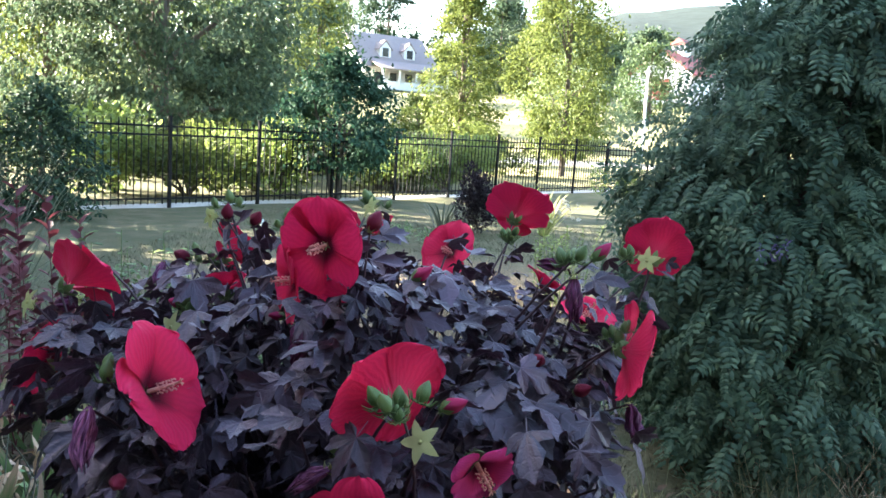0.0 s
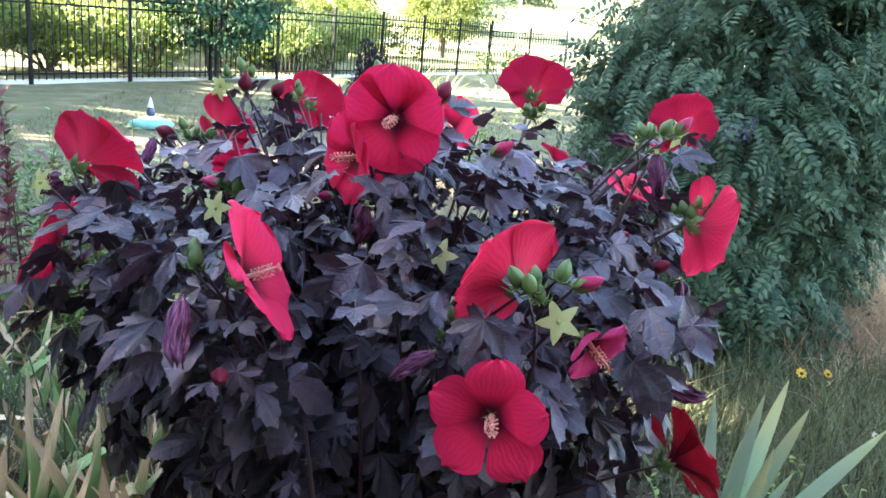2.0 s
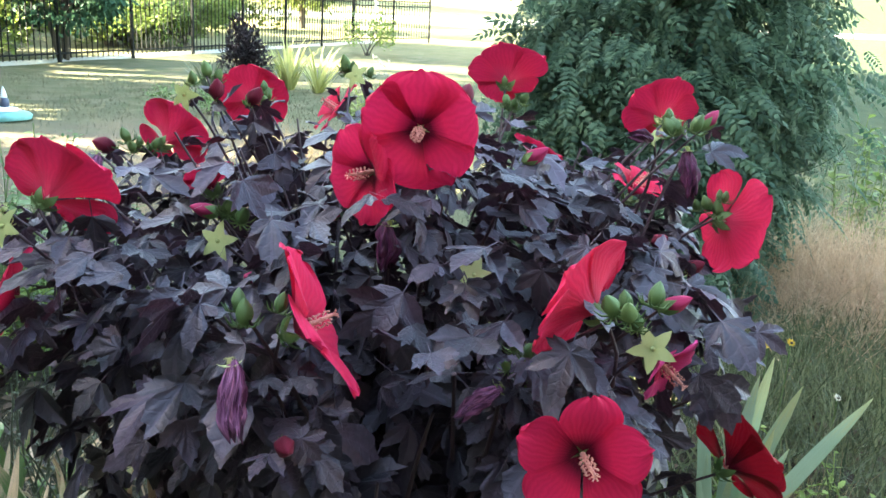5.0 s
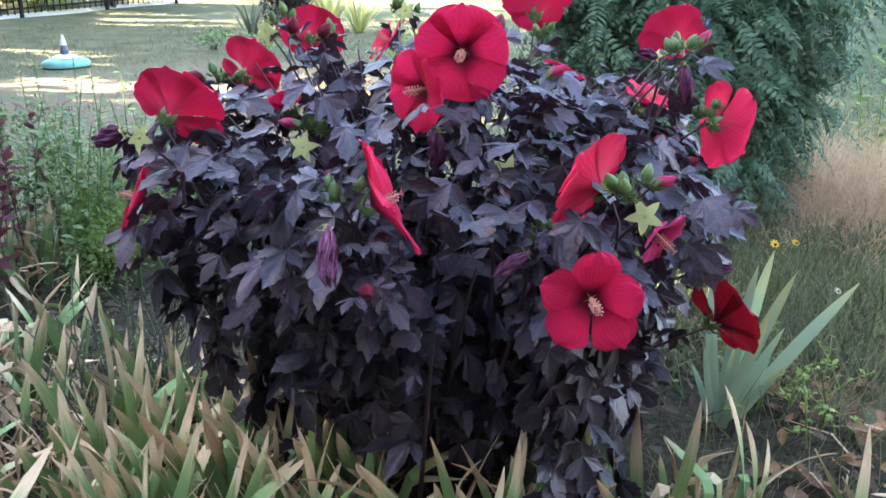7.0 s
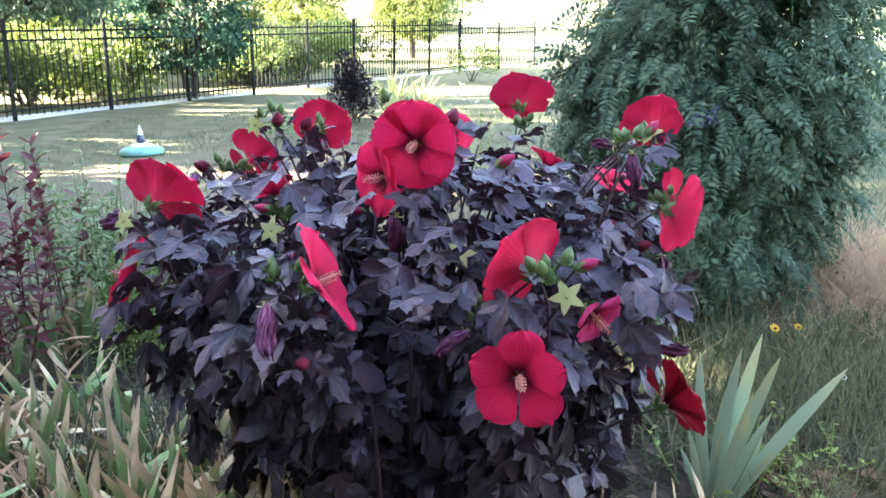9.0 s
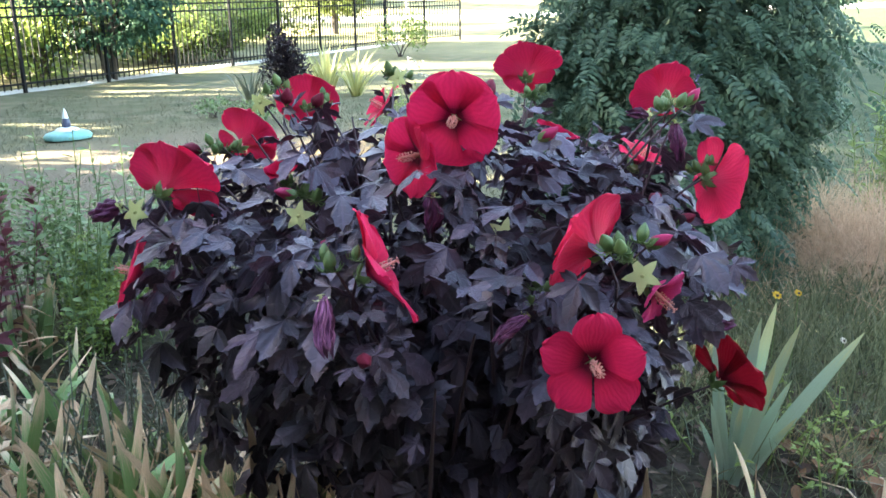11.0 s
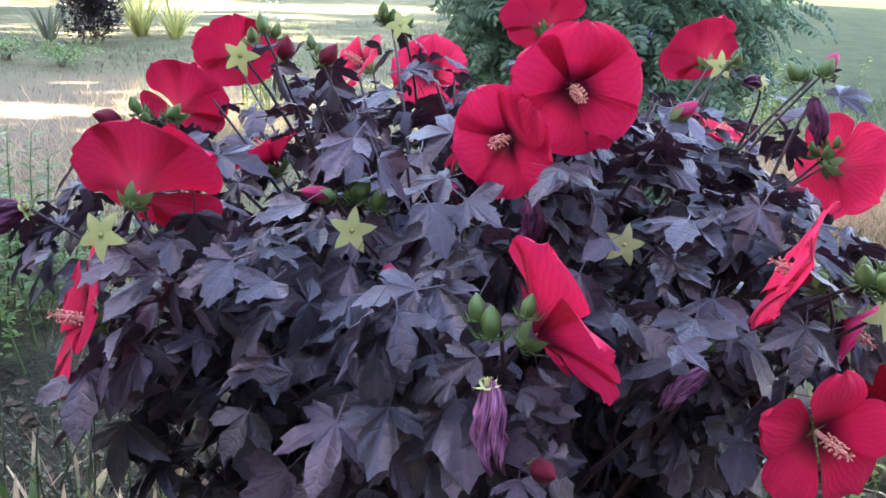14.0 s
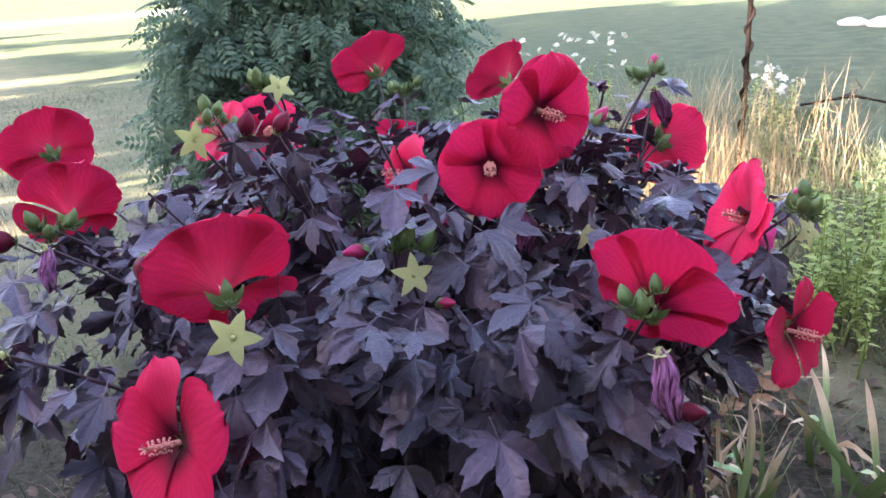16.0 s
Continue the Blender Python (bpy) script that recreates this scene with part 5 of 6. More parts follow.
for i in range(170):
    w = rng.uniform(4.6, 6.6)
    out = Vector((math.cos(w), math.sin(w), 0))
    z = rng.uniform(0.10, 0.72)
    q = SHRUB + Vector((0.16 + 0.40 * rng.uniform(0.7, 1.0) * out.x, -0.08 + 0.46 * rng.uniform(0.8, 1.0) * out.y, z))
    leaf_rows.append((q, out * 0.4 + Vector((rng.normal() * 0.4, rng.normal() * 0.4, -0.9)), out * 1.0 + Vector((0, 0, -0.15)) + Vector(rng.normal(size=3)) * 0.35, rng.uniform(0.07, 0.12)))
for i in range(330):
    w, k = rng.uniform(0, 2 * math.pi), math.sqrt(rng.random())
    out = Vector((math.cos(w), math.sin(w), 0))
    q = SHRUB + Vector((0.70 * k * out.x, (0.86 if out.y > 0 else 0.62) * k * out.y, 1.25 - 0.20 * k * k + rng.normal() * 0.05))
    side = Vector((rng.normal(), rng.normal(), 0))
    leaf_rows.append((q, out * 0.5 + side * 0.7 + Vector((0, 0, rng.uniform(-0.55, 0.05))), out * 0.2 + Vector((0, 0, 1.0)) + Vector(rng.normal(size=3)) * 0.28, rng.uniform(0.060, 0.110)))


def lobed(seed, lobes, droop):
    """A palmate leaf of pointed, toothed lobes on a short stalk; each lobe folded on its rib, the blade wavy and drooping. Length 1."""
    r = random.Random(seed)
    rays = []
    for k, (ang, L, half) in enumerate(lobes):
        for s, cut in ((-0.80, 0.60), (-0.55, 0.70), (-0.42, 0.82), (-0.22, 0.86), (0.0, 1.0), (0.22, 0.84), (0.40, 0.83), (0.55, 0.69), (0.80, 0.61)):
            rays.append((ang + s * half, L * cut * r.uniform(0.94, 1.06), abs(s)))
        if k + 1 < len(lobes):
            rays.append(((ang + half + lobes[k + 1][0] - lobes[k + 1][2]) / 2, 0.47 * (L + lobes[k + 1][1]) / 2 * r.uniform(0.85, 1.15), 1.0))
    a0, a1 = rays[0][0], rays[-1][0]
    rays = [(a0 - 16, 0.20, 1.0)] + rays + [(a1 + 16, 0.20, 1.0)]
    v, f, uv = [], [], []
    ph = [r.uniform(0, 6) for _ in range(4)]
    for ring in (0.03, 0.5, 1.0):
        for ang, L, off in rays:
            a, q = math.radians(ang), L * ring
            z = 0.15 * off * q - droop * q * q + 0.05 * ring * math.sin(a * 5 + ph[0]) + 0.09 * q * math.sin(a * 2 + ph[1]) + r.uniform(-0.035, 0.035) * ring
            v.append((q * math.sin(a), q * math.cos(a), z))
            uv.append((q, 0.5 + 0.5 * off))
    n = len(rays)
    for i in range(2):
        for k in range(n - 1):
            f.append((i * n + k, i * n + k + 1, (i + 1) * n + k + 1, (i + 1) * n + k))
    b = len(v)
    v += [(-0.012, -0.42, 0.03), (0.012, -0.42, 0.03), (0.012, 0.03, 0.002), (-0.012, 0.03, 0.002)]
    uv += [(0.0, 0.5)] * 4
    f.append((b, b + 1, b + 2, b + 3))
    return v, f, uv


SHAPES = [lobed(1, ((-56, 0.80, 32), (0, 1.0, 30), (56, 0.78, 32)), 0.30), lobed(2, ((-108, 0.50, 28), (-54, 0.84, 28), (0, 1.0, 28), (54, 0.82, 28), (108, 0.52, 28)), 0.38),
          lobed(3, ((-54, 0.66, 30), (0, 1.0, 32), (52, 0.72, 30)), 0.05), lobed(4, ((-58, 0.56, 34), (0, 1.0, 36), (60, 0.50, 34)), 0.50),
          lobed(5, ((-62, 0.74, 34), (0, 1.0, 28), (50, 0.80, 30)), -0.10), lobed(6, ((-70, 0.46, 34), (0, 1.0, 40), (72, 0.44, 34)), 0.25)]
LEAF_MESH = [mesh_from("leaf", v, f, M["hib_leaf"], u) for v, f, u in SHAPES]


def clear_of_blooms(row):
    """Leaves stand clear of open flowers, stars and withered blooms."""
    c = row[0] + Vector(row[1]).normalized() * row[3] * 0.5
    for p, d, dia, kind, cup, wide, spin in FLOWERS:
        off = c - (Vector(p) + Vector(d).normalized() * 0.05)
        if off.length < dia * 0.60 and off.dot(Vector(d)) > -0.04:
            return False
        if kind != "petal_rear" and (c - (Vector(p) + Vector(d).normalized() * 0.16)).length < dia * 0.5:
            return False
    open_at = [(Vector(p), Vector(d).normalized(), 0.07) for p, d in STARS] + [((Vector(a) + Vector(b)) / 2, Vector((-0.3, -0.85, 0.3)), 0.065) for a, b, _, _ in SPENTS]
    sight = Vector((-0.42, -0.78, 0.45))
    for p, d, dia, kind, cup, wide, spin in FLOWERS:
        if d[1] < 0.1 and any((c - (Vector(p) + Vector(d) * 0.03 + sight * k)).length < dia * 0.36 + row[3] * 0.3 for k in (0.06, 0.14, 0.24)):
            return False
        if d[1] < 0.1 and d[0] < -0.3 and any((c - (Vector(p) + Vector(d) * 0.03 + Vector((-0.88, -0.32, 0.28)) * k)).length < dia * 0.36 + row[3] * 0.3 for k in (0.06, 0.14, 0.24)):
            return False
    return all((c - (p + d * k)).length > r + row[3] * 0.35 for p, d, r in open_at for k in (0.05, 0.14))


def in_hollow(q):
    """The gap low down between the two groups of stems, where one looks into the dark of the shrub."""
    return abs(q.x + 0.17 - 0.10 * (1.0 - q.z)) < 0.13 and q.z < 0.98 and q.y < 1.70 and q.z > 0.25


leaf_rows = [row for row in leaf_rows if clear_of_blooms(row) and not in_hollow(row[0])]
spots = np.array([row[0] for row in leaf_rows])
near = (np.linalg.norm(spots[:, None, :] - spots[None, :, :], axis=2) < 0.15).sum(axis=1)
leaf_rows = [row for row, k in zip(leaf_rows, near) if k >= (12 if row[0].x < -0.9 or row[0].x > 0.5 else 6) or row[0].z > 1.25]
leaf_rows.sort(key=lambda row: row[0].y + 0.35 * row[0].x - 0.25 * row[0].z)
single, mass = leaf_rows[:300], leaf_rows[300:]
for i, (q, d, up, s) in enumerate(single):
    R = frames_of(np.array([d]), np.array([up]))[0]
    put("leaf", LEAF_MESH[i % 6], shrub, Matrix.Translation(q - SHRUB) @ Matrix([list(r) for r in R]).to_4x4() @ Matrix.Scale(s, 4))
for j in range(6):
    rows = mass[j::6]
    R = frames_of(np.array([r[1] for r in rows]), np.array([r[2] for r in rows]))
    put("foliage", scattered("foliage", SHAPES[j][0], SHAPES[j][1], np.array([r[0] - SHRUB for r in rows]), R, [r[3] for r in rows], M["hib_mass"], SHAPES[j][2], True), shrub, kind="stuff")

# ---- wisteria ----
WIST = Vector((1.85, 4.40, 0))
wist = thing("wisteria", Matrix.Translation(WIST), "tall mound of dark green wisteria with feathery leaves", "climbing plant")


def pinnate():
    v, f = [], []

    def leaflet(o, d, n, L, w):
        o, d = Vector(o), Vector(d).normalized()
        s = d.cross(Vector(n)).normalized()
        dn = Vector((0, 0, -1))
        b = len(v)
        v.extend([tuple(o), tuple(o + d * L * 0.45 + s * w + dn * 0.02), tuple(o + d * L + dn * L * 0.25), tuple(o + d * L * 0.45 - s * w + dn * 0.02), tuple(o + d * L * 0.5)])
        f.extend([(b, b + 1, b + 4), (b + 1, b + 2, b + 4), (b + 2, b + 3, b + 4), (b + 3, b, b + 4)])

    for k in range(6):
        y = 0.16 + 0.14 * k
        z = -0.28 * y * y
        for s in (-1, 1):
            leaflet((0, y, z), (s, 0.45, -0.1), (0, 0, 1), 0.27 - 0.02 * abs(k - 2), 0.062)
    leaflet((0, 0.98, -0.28), (0, 1, -0.3), (0, 0, 1), 0.25, 0.06)
    b = len(v)
    v.extend([(-0.008, 0, 0), (0.008, 0, 0), (-0.006, 0.5, -0.07), (0.006, 0.5, -0.07), (0, 1.0, -0.28)])
    f.extend([(b, b + 1, b + 3), (b, b + 3, b + 2), (b + 2, b + 3, b + 4)])
    return v, f


PIN_V, PIN_F = pinnate()


def wist_girth(z):
    return float(np.interp(z, (0, 0.25, 0.8, 1.45, 2.0, 2.4, 2.75), (0.60, 0.70, 0.74, 0.76, 0.56, 0.42, 0.1)))


rows_p, rows_d = [], []
for i in range(640):
    z = rng.uniform(0.05, 2.66)
    w = rng.uniform(0, 2 * math.pi)
    lump = 1 + 0.13 * math.sin(3 * w + 2.1 * z) + 0.10 * math.sin(5 * w - 3.3 * z + 1)
    g = wist_girth(z) * lump * rng.uniform(0.70, 1.08) * (1 - 0.17 * math.exp(-((w - 2.5) / 0.55) ** 2))
    hub = Vector((g * math.cos(w) + 0.22 * max(0, z - 1.3), g * math.sin(w), z))
    spray = rng.normal(size=3) * 0.5
    for k in range(15):
        q = hub + Vector(rng.normal(size=3) * np.array([0.09, 0.09, 0.10]))
        rows_p.append((q.x, q.y, max(0.03, q.z)))
        rows_d.append((math.cos(w) + spray[0] + rng.normal() * 0.55, math.sin(w) + spray[1] + rng.normal() * 0.55, rng.uniform(-1.0, 0.25) + 0.4 * spray[2]))
rows_p, rows_d = np.array(rows_p), np.array(rows_d)
put("foliage", scattered("foliage", PIN_V, PIN_F, rows_p, frames_of(rows_d * np.array([0.75, 0.75, 1.0]) + np.array([0, 0, -0.15]), unit(len(rows_p)) * 0.55 + rows_p * np.array([0.9, 0.9, 0.0]) + np.array([0, 0, 0.6])), rng.uniform(0.10, 0.24, len(rows_p)), M["wist"]), wist, kind="stuff")
vines = []
for i in range(9):
    w = i * 0.7
    top = rng.uniform(1.5, 2.3)
    e = Vector((0.55 * wist_girth(top) * math.cos(w), 0.55 * wist_girth(top) * math.sin(w), top))
    vines.append(tube(bezier((0.1 * math.cos(w), 0.1 * math.sin(w), -0.03), (0.2 * math.cos(w + 1), 0.2 * math.sin(w + 1), 1.2), e, 9), [0.035 - 0.003 * k for k in range(9)], 6))
v, f, u = joined(vines)
put("vine", mesh_from("vine", v, f, M["bark"], u), wist, label="twisted brown vine stems")
for i in range(18):
    w = rng.uniform(math.pi * 0.7, math.pi * 2.1)
    z = rng.uniform(0.6, 2.1)
    g = wist_girth(z)
    a = Vector((g * math.cos(w), g * math.sin(w), z))
    o = Vector((math.cos(w), math.sin(w), 0))
    b = a + o * rng.uniform(0.05, 0.22) + Vector((rng.normal() * 0.08, rng.normal() * 0.08, rng.uniform(-0.55, 0.25)))
    v, f, u = tube(bezier(a, a.lerp(b, 0.5) + o * 0.12, b, 7), [0.0028] * 7, 4)
    put("tendril", mesh_from("tendril", v, f, M["wist"], u), wist)


def raceme(p, s, n=26):
    """A short hanging cluster of lilac blossoms."""
    q = rng.normal(size=(n, 3)) * np.array([0.5, 0.5, 0.6])
    R = frames_of(q + unit(n) * 0.5, unit(n) + np.array([0, 0, 0.5]))
    put("blossom", scattered("blossom", LEAF_V, LEAF_F, q * s, R, s * rng.uniform(0.5, 0.9, n), M["purple_petal"]), wist, Matrix.Translation(Vector(p) - WIST), "lilac wisteria blossom")


raceme((1.50, 3.62, 1.18), 0.03)
raceme((1.55, 3.61, 1.20), 0.032)
raceme((1.45, 3.62, 1.17), 0.022)

# ---- irises ----


def iris_blade(name, material, length, width, bend, fold, seed, twist=0.0, ragged=0.0):
    """A strap leaf growing along z and bending to x; fold > 0 breaks its tip over; twist turns it about itself."""
    r = random.Random(seed)
    v, f, uv = [], [], []
    n = 13
    at = r.uniform(0.45, 0.72)
    p, ang = Vector((0, 0, -0.02)), 0.0
    for i in range(n):
        u = i / (n - 1)
        hw = 0.5 * width * (1 - u ** 5) ** 0.9 * (0.86 + 0.16 * math.sin(u * 2.6)) * (1 + ragged * r.uniform(-1, 1)) + 0.0010
        tw = twist * u * u
        nrm = Vector((math.cos(ang), 0, -math.sin(ang)))
        side = Vector((0, 1, 0)) * math.cos(tw) + nrm * math.sin(tw)
        face = nrm * math.cos(tw) - Vector((0, 1, 0)) * math.sin(tw)
        for s, o in ((-1, 0.0), (0, 0.0022), (1, 0.0), (0, -0.0012)):
            v.append(tuple(p + side * (s * hw) + face * o))
            uv.append((u, s * 0.5 + 0.5))
        ang += bend / n * (0.4 + 1.2 * u) + (fold / 2 if at < u < at + 0.16 else 0) + ragged * r.uniform(-0.5, 0.5)
        p = p + Vector((math.sin(ang), 0.06 * math.sin(seed + u * 3), math.cos(ang))) * (length / (n - 1))
    for i in range(n - 1):
        for k in range(4):
            j = (k + 1) % 4
            f.append((i * 4 + k, i * 4 + j, (i + 1) * 4 + j, (i + 1) * 4 + k))
    return mesh_from(name, v, f, material, uv, False)


IRIS_GREEN = [iris_blade("leaf", M["iris"], L, w, b, fo, s, tw, rg) for L, w, b, fo, s, tw, rg in ((0.40, 0.034, 0.12, 0, 1, 0.4, 0.03), (0.36, 0.036, 0.25, 0, 2, 0.4, 0.03), (0.33, 0.033, 0.30, 2.0, 3, 0.8, 0.08), (0.45, 0.028, 0.45, 0.0, 4, 0.9, 0.04), (0.38, 0.036, 0.06, 1.2, 21, 0.5, 0.06), (0.27, 0.031, 0.5, 0.0, 22, 0.2, 0.05), (0.47, 0.024, 1.1, 0.0, 23, 1.2, 0.04), (0.22, 0.030, 0.15, 0.0, 24, 0.3, 0.10))]
IRIS_DRY = [iris_blade("dry_leaf", M["iris_dry"], L, w, b, fo, s, tw, rg) for L, w, b, fo, s, tw, rg in ((0.34, 0.020, 0.4, 1.0, 5, 3.0, 0.40), (0.26, 0.018, 0.9, 2.4, 6, 4.0, 0.55), (0.38, 0.013, 0.3, 1.9, 7, 5.0, 0.50), (0.33, 0.024, 0.1, 2.6, 31, 2.2, 0.45), (0.28, 0.026, 0.3, 1.4, 32, 3.0, 0.60), (0.38, 0.010, 0.2, 0.4, 33, 2.0, 0.30))]
IRIS_BIG = [iris_blade("leaf", M["iris_pale"], L, w, b, 0, s) for L, w, b, s in ((0.60, 0.043, 0.10, 8), (0.52, 0.041, 0.16, 9), (0.44, 0.043, 0.3, 10))]


def iris_fan(x, y, n_green, n_dry, yaw, scale=1.0, meshes=None, label="green iris fan with browned leaf tips"):
    t = thing("iris_plant", pose(x, y, 0, 0, 0, yaw), label, "plant", "irises in the bed")
    meshes = meshes or IRIS_GREEN
    for k in range(n_green):
        a = (k / max(1, n_green - 1) - 0.5) * 2
        put("leaf", meshes[(k + rng.integers(0, 2)) % len(meshes)], t, pose(a * 0.05 * scale, rng.normal() * 0.012, 0, rng.normal() * 7, a * 22 + rng.normal() * 7, 0) @ pose(0, 0, 0, 0, 0, 90 + rng.normal() * 35 + (180 if a < 0 else 0)) @ Matrix.Scale(scale * rng.uniform(0.75, 1.1), 4))
    for k in range(n_dry):
        put("dry_leaf", IRIS_DRY[rng.integers(0, 6)], t, pose(rng.normal() * 0.07, rng.normal() * 0.07, 0, rng.normal() * 26, rng.normal() * 26, rng.uniform(0, 360)) @ Matrix.Scale(scale * rng.uniform(0.7, 1.1), 4))


t = thing("iris_plant", pose(0.92, 2.10, 0, 0, 0, -20), "large pale green iris fan beside the hibiscus", "plant", "irises in the bed")
for ang, sc, k in ((-22, 0.52, 2), (-15, 0.62, 1), (-9, 0.60, 0), (-4, 0.74, 2), (0, 0.86, 1), (4, 1.02, 0), (8, 0.96, 1), (12, 1.08, 0), (17, 0.80, 1), (23, 0.70, 2), (33, 1.10, 0), (28, 0.58, 1), (-6, 0.92, 0), (2, 0.66, 2), (10, 0.74, 1), (15, 1.02, 0)):
    put("leaf", IRIS_BIG[k], t, pose(ang * 0.0016, rng.normal() * 0.016, 0, rng.normal() * 6, ang, 0) @ pose(0, 0, 0, 0, 0, 90 + rng.normal() * 26) @ Matrix.Scale(sc, 4))
iris_rng = random.Random(12)
for i in range(52):
    x = -1.95 + 2.60 * i / 51 + iris_rng.uniform(-0.06, 0.06)
    if x > 0.1 and iris_rng.random() < 0.5:
        continue
    front = 1.45 + 0.30 * max(0, -x - 0.2)
    y = front + iris_rng.uniform(0.0, 0.20 + 0.45 * max(0.0, -x - 0.35))
    iris_fan(x, y, iris_rng.randint(3, 4), iris_rng.randint(3, 6), iris_rng.uniform(-60, 60), iris_rng.uniform(0.80, 1.15))
for x, y in ((-1.50, 2.75), (-1.38, 3.0), (-1.75, 2.6), (-1.62, 3.1), (1.02, 1.42), (0.80, 1.31), (0.92, 1.22), (0.66, 1.52)):
    iris_fan(x, y, iris_rng.randint(3, 5), iris_rng.randint(1, 3), iris_rng.uniform(-45, 45), iris_rng.uniform(0.8, 1.1), label="weathered iris fan with dry leaves")
for x, y in ((-1.08, 2.62), (-1.16, 2.72), (-0.98, 2.50), (-1.02, 2.40), (-1.22, 2.55), (-0.92, 2.34)):
    iris_fan(x, y, 4, 4, iris_rng.uniform(-45, 45), iris_rng.uniform(0.95, 1.15), label="green iris fan with pinkish-tan dry tips")

for i in range(46):
    x, y = iris_rng.uniform(-2.15, -1.05), iris_rng.uniform(1.75, 4.1)
    if x > -1.25 - 0.28 * (y - 2.3) and y > 2.3:
        continue
    iris_fan(x, y, iris_rng.randint(2, 4), iris_rng.randint(2, 5), iris_rng.uniform(-60, 60), iris_rng.uniform(1.0, 1.30), label="tall weathered iris fan with dry tan leaves")

for i in range(26):
    x = iris_rng.uniform(-1.15, -0.28)
    y = 1.62 + iris_rng.uniform(0.05, 0.55) * min(1.0, 0.35 - x)
    iris_fan(x, y, iris_rng.randint(3, 5), iris_rng.randint(1, 3), iris_rng.uniform(-60, 60), iris_rng.uniform(0.95, 1.22))
for x, y in ((-0.12, 1.62), (0.05, 1.60), (0.22, 1.66), (0.36, 1.58)):
    iris_fan(x, y, 3, 6, iris_rng.uniform(-60, 60), iris_rng.uniform(0.75, 0.95))

# ---- weeds, grasses and small flowers ----


def leafy_stems(name, x, y, rx, ry, n, h0, h1, leaf, per, material, label, category="plant", spire=False):
    """A stand of upright stems set with small leaves."""
    t = thing(name, pose(x, y, 0), label, category)
    tubes, P, D = [], [], []
    for i in range(n):
        a = Vector((rng.normal() * rx, rng.normal() * ry, -0.02))
        h = rng.uniform(h0, h1)
        b = a + Vector((rng.normal() * 0.10, rng.normal() * 0.10, h))
        path = bezier(a, a.lerp(b, 0.5) + Vector((rng.normal() * 0.05, rng.normal() * 0.05, 0.05)), b, 7)
        tubes.append(tube(path, [0.0045 - 0.0004 * k for k in range(7)], 4))
        for k in range(per):
            u = 0.15 + 0.85 * (k + rng.random()) / per
            i0 = min(5, int(u * 6))
            q = path[i0].lerp(path[i0 + 1], u * 6 - i0)
            w = k * 2.4
            P.append(q)
            D.append((math.cos(w), math.sin(w), 0.9 if spire and u > 0.6 else rng.uniform(-0.2, 0.7)))
    for v, f, u in tubes:
        put("stem", mesh_from("stem", v, f, material, u), t)
    P, D = np.array(P), np.array(D)
    put("foliage", scattered("foliage", LEAF_V, LEAF_F, P, frames_of(D, unit(len(P)) * 0.3 + np.array([0, 0, 1])), leaf * rng.uniform(0.5, 1.25, len(P)), material), t, kind="stuff")
    return t


leafy_stems("weed_clump", -1.55, 4.15, 0.36, 0.30, 26, 0.45, 1.12, 0.060, 30, M["weed"], "leafy green weeds at the bed's edge")
bush("weed_shrub", -1.38, 3.85, 0.60, 0.30, 0.026, 2300, M["hedge"], "small-leaved bright green bushy weed beside the hibiscus")
leafy_stems("weed_clump", -1.35, 4.3, 0.20, 0.25, 26, 0.3, 0.75, 0.065, 30, M["weed"], "low leafy green weeds beside the hibiscus")
leafy_stems("weed_clump", -1.15, 4.5, 0.25, 0.25, 30, 0.25, 0.6, 0.06, 28, M["weed"], "low leafy green weeds in the bed")
bush("weed_shrub", -1.70, 4.50, 0.78, 0.50, 0.036, 2000, M["weed"], "tall bushy green weeds beside the bed")
leafy_stems("red_spire_plant", -1.97, 3.95, 0.16, 0.18, 18, 0.6, 1.32, 0.085, 34, M["redweed"], "dark red plant with upright spires", spire=True)
leafy_stems("weed_clump", -1.40, 3.75, 0.10, 0.10, 8, 0.85, 1.12, 0.055, 18, M["weed"], "tall airy leafy stems beside the hibiscus")
leafy_stems("grey_weed", -1.20, 2.35, 0.22, 0.16, 30, 0.2, 0.45, 0.014, 16, M["paleweed"], "fine grey-green twiggy weed in the bed")
leafy_stems("grey_weed", -1.05, 2.62, 0.16, 0.18, 34, 0.3, 0.62, 0.016, 20, M["paleweed"], "fine grey-green twiggy weed beside the hibiscus")


def tuft(name, x, y, rx, ry, n, h0, h1, width, material, label, spread=0.35, category="grass", droop=0.3):
    t = thing(name, pose(x, y, 0), label, category, kind="stuff")
    P = np.stack([rng.normal(size=n) * rx, rng.normal(size=n) * ry, np.full(n, -0.01)], 1)
    d = np.stack([rng.normal(size=n) * spread, rng.normal(size=n) * spread, np.ones(n)], 1)
    tv = [(a * width, b, c * droop / 0.3) for a, b, c in BLADE_V]
    put("blades", scattered("blades", tv, BLADE_F, P, frames_of(d, unit(n)), rng.uniform(h0, h1, n), material), t, kind="stuff")
    return t


